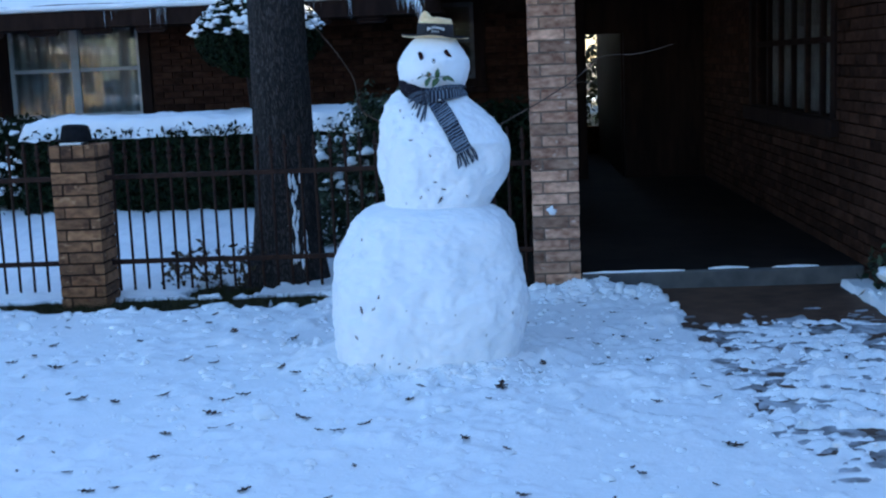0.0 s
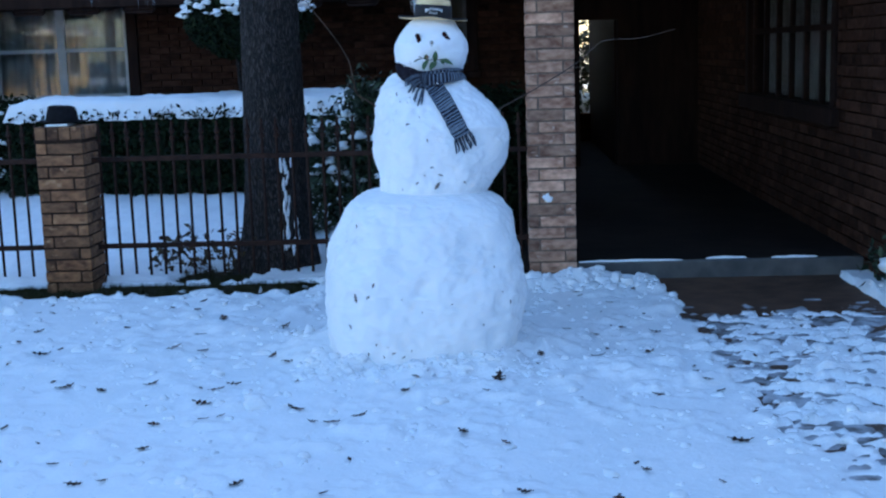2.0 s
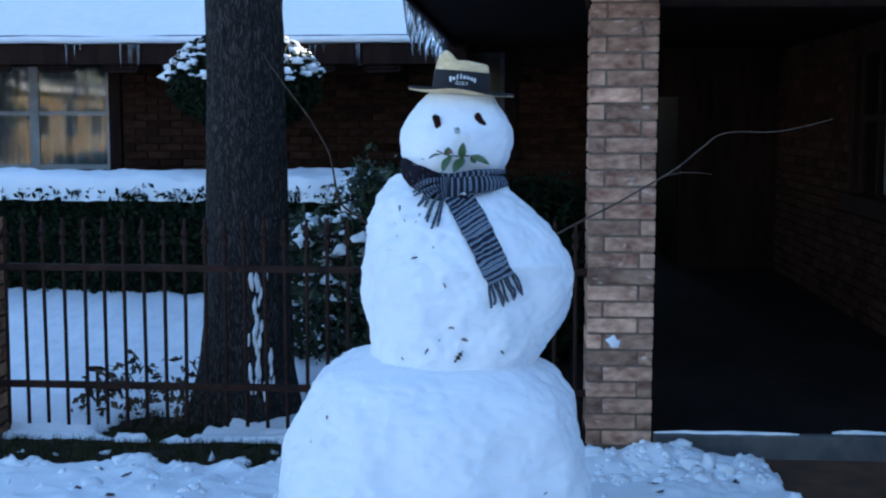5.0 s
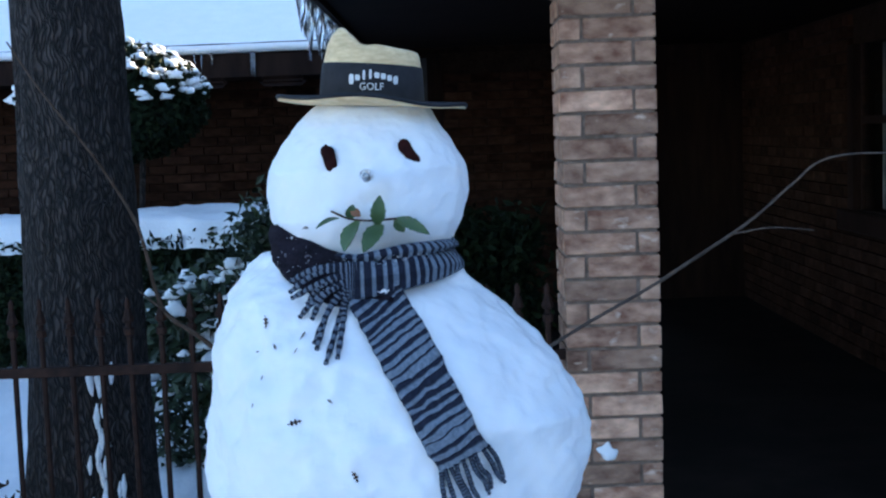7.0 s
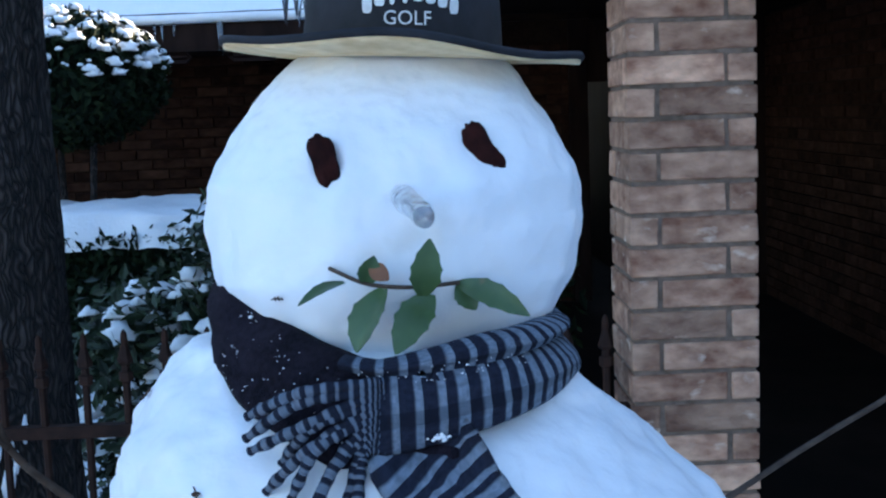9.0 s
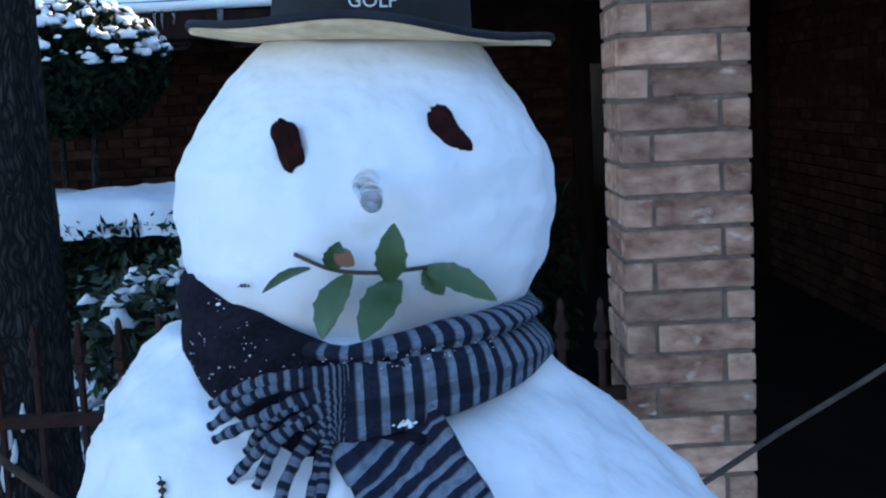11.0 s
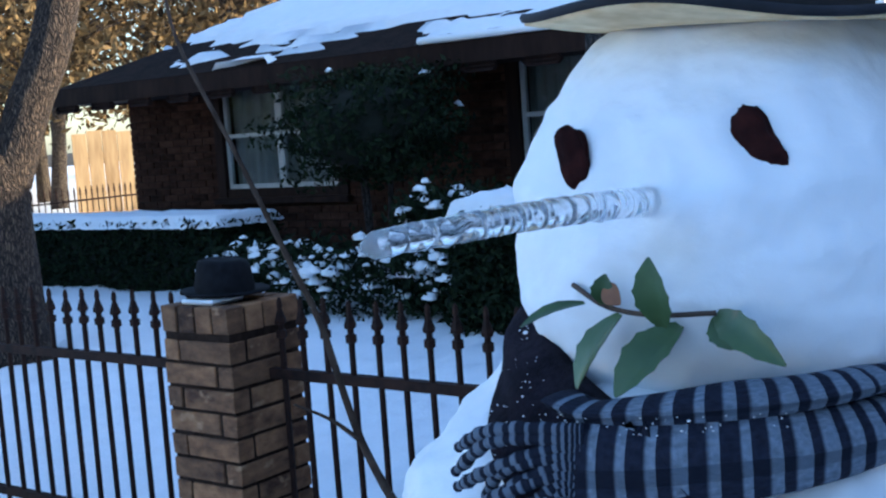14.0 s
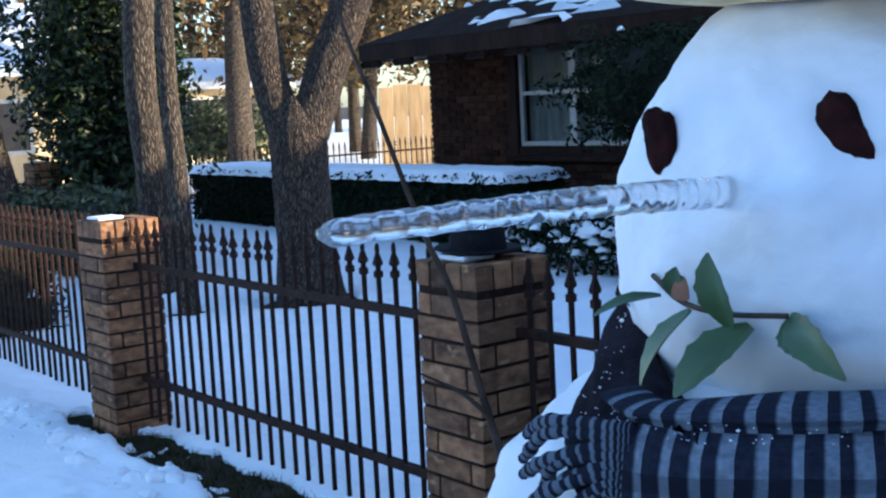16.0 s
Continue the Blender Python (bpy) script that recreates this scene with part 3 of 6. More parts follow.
def window(name, x0, x1, z0, z1, lights, label):
    """A wooden casing with glazed lights, mullion, glazing bars, panes and a curtain behind."""
    ob = thing(name, ((x0 + x1) / 2, WALL_Y, z0), label, "window", kind="structure")
    cx = (x0 + x1) / 2
    w, h = (x1 - x0) / 2, z1 - z0
    bm = bmesh.new()
    box(-w - 0.13, -w, -0.04, 0.10, -0.10, h + 0.06, bm=bm)
    box(w, w + 0.13, -0.04, 0.10, -0.10, h + 0.06, bm=bm)
    box(-w, w, -0.04, 0.10, h, h + 0.06, bm=bm)
    part("casing", bm, WOOD_DARK, ob, "dark brown wooden casing")
    part("sill", box(-w - 0.17, w + 0.17, -0.10, 0.02, -0.17, -0.101, 0.01), WOOD_DARK, ob, "dark wooden sill")
    part("apron", box(-w, w, -0.02, 0.10, -0.1, 0.0), WOOD_DARK, ob)
    lw = 2 * w / lights
    for i in range(lights):
        a, b = -w + i * lw, -w + (i + 1) * lw
        bm = bmesh.new()
        f = 0.05
        box(a, a + f, 0.02, 0.07, 0, h, bm=bm)
        box(b - f, b, 0.02, 0.07, 0, h, bm=bm)
        box(a + f, b - f, 0.02, 0.07, 0, f, bm=bm)
        box(a + f, b - f, 0.02, 0.07, h - f, h, bm=bm)
        box(a + f, b - f, 0.025, 0.065, h * 0.5 - 0.022, h * 0.5 + 0.022, bm=bm)
        # the narrow window's pale sash gets a grey that stands in for eave shade
        sash = part("sash", bm, WHITE_PAINT if lights > 1 else STEP_FACE, ob, "pale painted sash" if lights > 1 else "pale sash, greyed in colour for the eave's shade")
        for z in (0, 1):
            part("pane", box(a + f, b - f, 0.042, 0.047, f + z * (h / 2 - 0.02), h / 2 - 0.02 + z * (h / 2 - 0.03)), GLASS if lights > 1 else GLASS_DIM, sash).visible_shadow = False
    n = 70
    vs, fs = [], []
    for i in range(n + 1):
        x = -w + 2 * w * i / n
        y = 0.16 + 0.022 * math.sin(i * 1.15) + 0.012 * math.sin(i * 0.47 + 1)
        vs += [(x, y, 0), (x, y + 0.006, h)]
        if i:
            fs.append((2 * i - 2, 2 * i, 2 * i + 1, 2 * i - 1))
    if lights > 1:
        put("curtain", mesh_of("curtain", vs, fs, CURTAIN, True), ob, "pale sheer curtain in soft folds")
    part("room_backing", box(-w - 0.3, w + 0.3, 0.5, 0.55, -0.6, h + 0.2), ROOM, ob)
    return ob


window("window_1", *WINDOWS[0], 2, "two-light window with pale sashes and sheer curtains")
window("window_2", *WINDOWS[1], 2, "two-light window with pale sashes, sunlit street mirrored")
window("window_3", *WINDOWS[2], 1, "narrow sash window in a heavy dark casing")

# roofs: a hipped main roof under snow, and the porch wing's roof over the entrance
PITCH = math.tan(radians(23))


def slab(name, pts, thick, mat, parent=None, label=""):
    """A sloping slab from its upper corners."""
    n = len(pts)
    vs = [Vector(p) for p in pts] + [Vector(p) - Vector((0, 0, thick)) for p in pts]
    fs = [tuple(range(n)), tuple(range(2 * n - 1, n - 1, -1))] + [(i, i + n, (i + 1) % n + n, (i + 1) % n) for i in range(n)]
    return put(name, mesh_of(name, vs, fs, mat), parent, label)


EAVE_Y, RIDGE_Y = WALL_Y - 0.80, WALL_Y + 3.9
RIDGE_Z = EAVE_Z + (RIDGE_Y - EAVE_Y) * PITCH
EL = HOUSE_L - 0.35
roof = thing("roof_main", (-6, EAVE_Y, EAVE_Z), "hipped brown shingle roof under smooth snow, melted bare along the hip", "roof", kind="structure")
run = RIDGE_Y - EAVE_Y
off = Vector((6, -EAVE_Y, -EAVE_Z))


def P(x, y, z):
    return Vector((x, y, z)) + off


back_y = RIDGE_Y + run
slab("shingles", [P(EL, EAVE_Y, EAVE_Z - 0.05), P(0.75, EAVE_Y, EAVE_Z - 0.05), P(0.75, RIDGE_Y, RIDGE_Z - 0.05), P(EL + run, RIDGE_Y, RIDGE_Z - 0.05)], 0.06, SHINGLE, roof)
slab("shingles", [P(EL, EAVE_Y, EAVE_Z - 0.05), P(EL + run, RIDGE_Y, RIDGE_Z - 0.05), P(EL, back_y, EAVE_Z - 0.05)], 0.06, SHINGLE, roof)
slab("shingles", [P(0.75, RIDGE_Y, RIDGE_Z - 0.05), P(0.75, back_y, EAVE_Z - 0.05), P(EL, back_y, EAVE_Z - 0.05), P(EL + run, RIDGE_Y, RIDGE_Z - 0.05)], 0.06, SHINGLE, roof)
# the snow on the front slope, ragged where it has melted back from the hip and the eave
nx, ny = 260, 60
vs = []
for j in range(ny + 1):
    for i in range(nx + 1):
        v = j / ny
        y = EAVE_Y + 0.02 + v * (run - 0.05)
        xl, xr = EL + v * run, -1.0
        x = xl + (xr - xl) * i / nx
        m = (fbm(x * 1.3, y * 2.6, 1.0, 6.1) * 0.35 + fbm(x * 1.4, y * 14, 1.0, 2.1) * 0.5) * min(1.0, max(0.0, (-5.8 - x) / 1.5))
        bare_to = max((-9.9 + 0.9 * fbm(x, y, 0.8, 1.3) - x) / 3.0 - v * 1.2, (0.15 - v) * 3.2 * min(1.0, max(0.0, (-6.2 - x) / 1.6)))
        thick = 0.075 + 0.012 * fbm(x, y, 1.4, 4) - 0.20 * min(1.0, max(0.0, (bare_to + m) / 0.30))
        vs.append(P(x, y, EAVE_Z - 0.05 + (y - EAVE_Y) * PITCH + thick))
i = (np.arange(ny)[:, None] * (nx + 1) + np.arange(nx)[None]).ravel()
put("roof_snow", fast_mesh("roof_snow", np.array(vs), np.stack([i, i + 1, i + nx + 2, i + nx + 1], 1), SNOW, True), roof, "smooth snow on the roof slope")
lip = []
for k in range(120):
    x = -7.0 + k * (6.05 / 119)
    lip.append(P(x, EAVE_Y - 0.03, EAVE_Z - 0.012 + 0.006 * fbm(x, 0, 2.0, 3)))
v, f = tube(lip, [0.036] * 120, 8)
put("snow_lip", mesh_of("snow_lip", v, f, SNOW, True), roof, "rounded snow edge over the eave")
part("fascia", box(EL + 6, -0.9 + 6, -0.02, 0.03, -0.25, -0.06), WOOD_DARK, roof, "dark brown fascia board")
part("soffit", box(EL + 6, -0.9 + 6, 0.03, 0.80, -0.24, -0.20), WOOD_DARK, roof)
part("fascia", box(EL + 6, EL + 6.05, 0.03, back_y - EAVE_Y, -0.25, -0.06), WOOD_DARK, roof)
for k in range(17):
    x = EL + 6.25 + k * 0.66
    bm = bmesh.new()
    box(x - 0.20, x + 0.20, -0.035, 0.0, -0.335, -0.25, 0.045, bm=bm)
    part("scallop", bm, WOOD_DARK, roof)
# icicles on the eave: short ones along it and a thick bunch in the valley
r = random.Random(5)
for k in range(16):
    x = r.choice([-4.9, -4.3, -3.0, -2.7, -2.35, -2.1, -1.9]) + r.uniform(-0.12, 0.12)
    ln = r.uniform(0.08, 0.26)
    v, f = tube([(0, 0, 0), (0.002, 0, -ln * 0.5), (0, 0, -ln)], [0.012, 0.008, 0.001], 6)
    ob = put("icicle", mesh_of("icicle", v, f, ICE, True))
    ob.location = (x, EAVE_Y - 0.045, EAVE_Z - 0.04)
    tagged(ob, "thin clear icicle hanging from the snowy eave", "icicle", "icicles along the eave")
for k in range(46):
    y = 5.7 - k * 0.09 + r.uniform(-0.04, 0.04)
    ln = r.uniform(0.25, 0.6) * (1.0 if k < 12 else 0.55)
    v, f = tube([(0, 0, 0.03), (0.004, 0.002, -ln * 0.45), (0.002, 0, -ln)], [0.034, 0.020, 0.001], 7)
    ob = put("icicle", mesh_of("icicle", v, f, ICE, True))
    ob.location = (-1.06 - 0.36 * max(0, (y - 5.2)) * 0.5, y, EAVE_Z - 0.06)
    tagged(ob, "thick clear icicle in the bunch at the roof valley", "icicle", "icicles at the valley")

# ---- the porch wing ----
PORCH_X0, PORCH_X1, FLOOR_Z = -1.0, 2.3, 0.085
wing = thing("roof_porch", (2.5, 2.6, 2.4), "low brown shingle roof over the entrance porch", "roof", kind="structure")
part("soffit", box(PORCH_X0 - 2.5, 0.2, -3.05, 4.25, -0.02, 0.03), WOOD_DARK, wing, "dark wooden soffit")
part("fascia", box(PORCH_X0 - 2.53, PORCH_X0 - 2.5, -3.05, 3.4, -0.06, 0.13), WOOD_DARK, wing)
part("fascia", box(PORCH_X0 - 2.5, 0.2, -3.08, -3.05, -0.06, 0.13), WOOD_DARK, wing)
slab("shingles", [(PORCH_X0 - 2.55, -3.1, 0.12), (3.4, -3.1, 2.29), (3.4, 9, 2.29), (PORCH_X0 - 2.55, 9, 0.12)], 0.05, SHINGLE, wing)
slab("porch_snow", [(PORCH_X0 - 2.55, -3.1, 0.19), (3.35, -3.1, 2.34), (3.35, 9, 2.34), (PORCH_X0 - 2.55, 9, 0.19)], 0.065, SNOW, wing, "snow on the porch roof")
structure("porch_floor", box(0.0, PORCH_X1, 0.02, 9.2, -0.1, FLOOR_Z, 0.006), CONCRETE, "wet stained concrete porch floor with snow bits, shade in its colour", "floor")
structure("porch_step", box(0.335, PORCH_X1 - 0.02, -0.05, 0.02, -0.1, FLOOR_Z + 0.004, 0.008), STEP_FACE, "grey concrete step at the porch edge", "step")
structure("walkway", box(0.6, 2.25, -14, -0.05, -0.1, -0.028), PATH, "wet brown concrete walk with patches of trodden snow", "path")
DW = (0.87, 3.85, 1.07, 2.15)
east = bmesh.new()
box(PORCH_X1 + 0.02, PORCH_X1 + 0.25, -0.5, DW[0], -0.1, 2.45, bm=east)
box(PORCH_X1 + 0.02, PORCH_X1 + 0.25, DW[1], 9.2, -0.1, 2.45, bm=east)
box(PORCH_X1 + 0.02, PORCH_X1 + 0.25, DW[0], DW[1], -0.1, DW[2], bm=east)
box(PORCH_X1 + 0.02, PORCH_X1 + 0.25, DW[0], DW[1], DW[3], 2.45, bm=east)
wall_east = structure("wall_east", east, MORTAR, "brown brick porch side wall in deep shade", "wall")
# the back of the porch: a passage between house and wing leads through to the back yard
# end wall in near-black wood colour, which stands in for the porch's shade
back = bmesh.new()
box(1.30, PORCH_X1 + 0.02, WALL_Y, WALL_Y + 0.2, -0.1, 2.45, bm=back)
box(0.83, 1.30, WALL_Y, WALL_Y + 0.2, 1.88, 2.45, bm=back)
structure("porch_back_wall", back, WOOD_DARK, "far porch wall, its deep shade put into the dark colour", "wall")
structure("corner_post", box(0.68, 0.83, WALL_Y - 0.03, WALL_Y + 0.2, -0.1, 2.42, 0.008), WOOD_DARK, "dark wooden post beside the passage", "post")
# passage sides share that dark colour, painted shade against the yard's light
structure("passage_wall_west", box(0.56, 0.78, WALL_Y + 0.22, 11.2, -0.1, 2.45), WOOD_DARK, "passage side wall, its shade put into the dark colour", "wall")
structure("passage_wall_east", box(1.28, 1.48, WALL_Y + 0.2, 11.2, -0.1, 2.45), WOOD_DARK, "passage side wall, its shade put into the dark colour", "wall")
structure("passage_floor", box(0.78, 1.36, 9.2, 11.2, -0.1, FLOOR_Z, 0.004), CONCRETE, "wet concrete floor of the passage, shade in its colour", "floor")
# low wall added to block the bright yard below the snow bank
structure("passage_sill", box(0.78, 1.36, 11.0, 11.2, FLOOR_Z, 0.52, 0.01), BRICK_DARK, "low brown brick wall added to keep the passage's lower end dark", "wall")
structure("yard_snow", box(0.0, 4.2, 12.2, 16.0, -0.1, 0.87, 0.2), SNOW, "bank of blue-white snow in the back yard", "snow")
yard = thing("yard_shrub", (1.25, 11.9, 0.0), "dark leafy shrub beyond the porch passage", "shrub")
g = np.random.default_rng(77)
v, f = leaf_cloud(np.array((0, 0, 1.25)) + g.normal(size=(700, 3)) * np.array((0.3, 0.15, 0.35)), np.zeros((700, 3)), 0.07)
tagged(put("foliage", fast_mesh("foliage", v, f, SHRUB), yard), kind="stuff")
# header added above the visible part to hold skylight out of the porch
structure("sky_block_beam", box(-0.02, PORCH_X1 + 0.02, 0.06, 0.26, 2.19, 2.375, 0.01), WOOD_DARK, "dark beam, unseen, added over the porch opening to cut skylight", "beam")
# an added wing east of the porch, out of view, whose roof blocks the sun and keeps the yard in shade
structure("east_wing_wall", box(5.7, 12.4, -9, -8.8, -0.1, 2.45), BRICK_DARK, "brown brick end wall of the added, unseen east wing", "wall")
structure("east_wing_side", box(5.7, 5.9, -8.8, -0.5, -0.1, 2.45), BRICK_DARK, "brown brick side wall of the added, unseen east wing", "wall")
structure("east_wing_return", box(2.55, 5.7, -0.5, -0.3, -0.1, 2.45), BRICK_DARK, "brown brick return joining the added east wing", "wall")
wroof = thing("roof_shade_wing", (9.0, 0, 2.4), "brown shingle roof, unseen, added to block the low sun", "roof", kind="structure")
slab("shingles", [(-3.6, -9.4, 0), (0, -9.4, 3.4), (0, 9, 3.4), (-3.6, 9, 0)], 0.06, SHINGLE, wroof)
slab("shingles", [(3.7, -9.4, 0), (3.7, 9, 0), (0, 9, 3.4), (0, -9.4, 3.4)], 0.06, SHINGLE, wroof)
# snow added on the unseen slope to bounce blue sky light westwards
slab("bounce_snow", [(-3.7, -9.4, 0.06), (0, -9.4, 3.47), (0, 9, 3.47), (-3.7, 9, 0.06)], 0.06, SNOW, wroof, "snow on the roof slope")
part("gable", box(-0.1, 0.1, -9.2, -9.0, 0, 2.2), BRICK_DARK, wroof)

# the porch window: three tall sashes with narrow bars, curtains behind
pw = thing("window_4", (PORCH_X1 + 0.02, (DW[0] + DW[1]) / 2, DW[2]), "wide dark-framed porch window with pale curtain folds", "window", kind="structure")
hw, hh = (DW[1] - DW[0]) / 2, DW[3] - DW[2]
bm = bmesh.new()
box(-0.05, 0.1, -hw - 0.12, -hw, -0.1, hh, bm=bm)
box(-0.05, 0.1, hw, hw + 0.12, -0.1, hh, bm=bm)
part("casing", bm, WOOD_DARK, pw, "dark wooden casing")
part("sill", box(-0.10, 0.05, -hw - 0.2, hw + 0.2, -0.14, -0.005, 0.01), WOOD_DARK, pw)
for k in range(7):
    y = -hw + 2 * hw * k / 6
    part("bar", box(0.0, 0.05, y - 0.025, y + 0.025, 0, hh), WOOD_DARK if k % 2 else IRON, pw)
part("rail", box(0.0, 0.05, -hw, hw, hh * 0.52, hh * 0.52 + 0.05), WOOD_DARK, pw)
for k in range(6):
    part("pane", box(0.02, 0.025, -hw + 2 * hw * k / 6 + 0.025, -hw + 2 * hw * (k + 1) / 6 - 0.025, 0, hh), GLASS, pw).visible_shadow = False
vs, fs = [], []
for i in range(121):
    y = -hw + 2 * hw * i / 120
    x = 0.15 + 0.03 * math.sin(i * 0.9) * (1 if (i // 12) % 2 else 0.2)
    vs += [(x, y, 0), (x, y, hh)]
    if i:
        fs.append((2 * i - 2, 2 * i - 1, 2 * i + 1, 2 * i))
put("curtain", mesh_of("curtain", vs, fs, CURTAIN_DIM, True), pw, "dim curtain")
part("room_backing", box(0.4, 0.45, -hw - 0.3, hw + 0.3, -0.5, hh + 0.2), ROOM, pw)

# ---- iron fence ----
FENCE_Y = 0.06


def picket_mesh():
    rings = [(0.0, 0.0105), (0.945, 0.0105), (0.950, 0.019), (0.972, 0.019), (0.977, 0.011), (0.992, 0.011), (0.996, 0.019), (1.005, 0.021), (1.045, 0.008), (1.055, 0.010), (1.075, 0.008), (1.085, 0.001)]
    v, f = tube([(0, 0, z) for z, _ in rings], [q for _, q in rings], 6)
    return mesh_of("picket", v, f, IRON)


PICKET = picket_mesh()


def fence(x0, x1, label):
    """A panel of spear-topped pickets on two flat rails."""
    ob = thing("iron_fence", ((x0 + x1) / 2, FENCE_Y, 0.0), label, "fence", "fence panels")
    h = (x1 - x0) / 2
    n = round((x1 - x0) / 0.1045)
    for z in (0.265, 0.88):
        part("rail", box(-h, h, -0.017, 0.017, z - 0.017, z + 0.017, 0.002), IRON, ob)
    rr = random.Random(n)
    for k in range(n):
        m = Matrix.Translation((-h + (k + 0.5) * 2 * h / n, rr.uniform(-0.003, 0.003), 0.055 + rr.uniform(-0.006, 0.006))) @ Matrix.Rotation(rr.uniform(-0.008, 0.008), 4, "Y")
        put("picket", PICKET, ob, at=m)
    return ob


fence(-3.05, 0.0, "dark brown iron fence panel between pier and pillar")
fence(-6.095, -3.376, "dark brown iron fence panel with spear tops, snow behind")
fence(-9.45, -6.42, "dark brown iron fence panel running on along the walk")
fence(-13.2, -9.45, "dark brown iron fence panel running on along the walk")


# ---- trees ----
def trunk_mesh(name, pts, radii, mat, sides=64, n=14, ridge=0.035, seed=1.0, flare=0.0):
    """A bark-covered trunk: a tapered tube with upright ridges and furrows."""
    path = smooth_path(pts, n)
    rad = np.interp(np.linspace(0, len(radii) - 1, len(path)), range(len(radii)), radii)
    v, f = tube(path, rad, sides)
    out = []
    for i, p in enumerate(v):
        ring = i // sides
        c = path[min(ring, len(path) - 1)]
        d = p - c
        a = 2 * math.pi * (i % sides) / sides
        s = noise.fractal(Vector((math.cos(a) * 4.5 + seed, math.sin(a) * 4.5, p.z * 1.6)), 1.0, 2.2, 3)
        t = noise.noise(Vector((math.cos(a) * 13 + seed, math.sin(a) * 13, p.z * 3.2)))
        g = flare * math.exp(-max(0, p.z - path[0].z) / 0.22) * (0.6 + 0.5 * math.cos(3 * a + seed) + 0.3 * math.cos(5 * a))
        out.append(c + d * (1 + ridge * (1.4 * abs(s) + 0.7 * t) + g))
    return mesh_of(name, out, f, mat, True)


def crown(name, parent, centre, size, n, leaf, mat, label, seed, clumps=14):
    """A ragged crown: clumps of leaves round random centres, with gaps."""
    g = np.random.default_rng(seed)
    cs = g.normal(size=(clumps, 3)) * np.array(size) * 0.5
    pick = g.integers(0, clumps, n)
    pos = np.array(centre) + cs[pick] + g.normal(size=(n, 3)) * np.array(size) * 0.2
    v, f = leaf_cloud(pos, np.zeros((n, 3)), leaf)
    return put(name, fast_mesh(name, v, f, mat), parent, label)


tree = thing("oak_tree", (-1.85, 0.62, 0.0), "large oak with furrowed bark, snow clinging near its base", "tree")
put("trunk", trunk_mesh("trunk", [(-0.02, 0, -0.1), (-0.01, 0, 0.3), (0, 0, 0.9), (0, 0, 2.0), (-0.02, 0.03, 3.4), (-0.05, 0.05, 5.0)], [0.29, 0.245, 0.222, 0.205, 0.2, 0.18], BARK, 140, 34, 0.05, 2.0, 0.32), tree)
put("limb", trunk_mesh("limb", [(0, 0, 3.6), (0.7, 0.3, 4.6), (1.6, 0.5, 5.6), (2.6, 0.6, 6.4)], [0.12, 0.1, 0.07, 0.03], BARK, 24, 8, 0.05, 5), tree)
put("limb", trunk_mesh("limb", [(0, 0, 4.2), (-0.8, 0.2, 5.2), (-1.9, 0.1, 6.3)], [0.12, 0.09, 0.04], BARK, 24, 8, 0.05, 6), tree)
# snow packed into the furrows of the bark
g = random.Random(11)
flakes = []
for k in range(46):
    z = 0.12 + 0.68 * g.random() ** 0.9
    a = -math.pi / 2 + 0.42 + g.gauss(0, 0.10 + 0.03 * (z < 0.35))
    rr = 0.238 + 0.10 * math.exp(-z / 0.16) + 0.006
    s = g.uniform(0.012, 0.024)
    v, f = tube([(rr * math.cos(a), rr * math.sin(a), z - s * 2.0), (rr * 1.02 * math.cos(a), rr * 1.02 * math.sin(a), z), (rr * math.cos(a + 0.02), rr * math.sin(a + 0.02), z + s * 2.2)], [s * 0.25, s * 0.6, s * 0.15], 6)
    flakes.append((v, f))
tagged(put("bark_snow", mesh_of("bark_snow", *merge(flakes), SNOW, True), tree, "snow clinging to the bark"), kind="stuff")

tree2 = thing("forked_tree", (-8.52, 2.62, 0.05), "forked oak, lower trunk in shade, fork lit warm by low sun", "tree")
put("trunk", trunk_mesh("trunk", [(0.03, 0, -0.1), (0.02, 0, 0.5), (0.0, 0, 1.2), (0.0, 0, 1.48), (0.01, 0.01, 1.72)], [0.28, 0.235, 0.225, 0.235, 0.13], BARK_FORK, 72, 18, 0.05, 3.0, 0.22), tree2)
put("stem", trunk_mesh("stem", [(-0.06, -0.06, 1.4), (-0.14, -0.17, 2.0), (-0.17, -0.2, 3.0), (-0.1, -0.1, 4.6)], [0.15, 0.145, 0.135, 0.11], BARK_FORK, 48, 14, 0.05, 4), tree2)
put("stem", trunk_mesh("stem", [(0.06, 0.06, 1.4), (0.17, 0.22, 1.95), (0.32, 0.40, 2.5), (0.45, 0.56, 3.4), (0.5, 0.7, 5.0)], [0.17, 0.165, 0.155, 0.14, 0.11], BARK_FORK, 48, 14, 0.05, 7), tree2)
crown("crown", tree2, (0.6, 1.2, 6.4), (3.5, 3.0, 1.6), 2600, 0.07, AUTUMN, "brown autumn leaves", 3)

tree3 = thing("slim_tree", (-10.18, 2.1, 0.05), "slim tree with pale mottled bark, sunlit above", "tree")
put("trunk", trunk_mesh("trunk", [(0, 0, -0.1), (0.0, 0, 1.0), (-0.03, -0.03, 2.0), (0.05, 0.04, 3.4), (0.2, 0.1, 5.2)], [0.17, 0.14, 0.135, 0.13, 0.1], BARK_PALE, 48, 16, 0.05, 8, 0.2), tree3)
crown("crown", tree3, (0, 1, 6.2), (3, 3, 1.4), 1800, 0.07, AUTUMN, "brown autumn leaves", 5)
tree4 = thing("sapling", (-8.95, 1.75, 0.05), "thin pale trunk behind the fence", "tree")
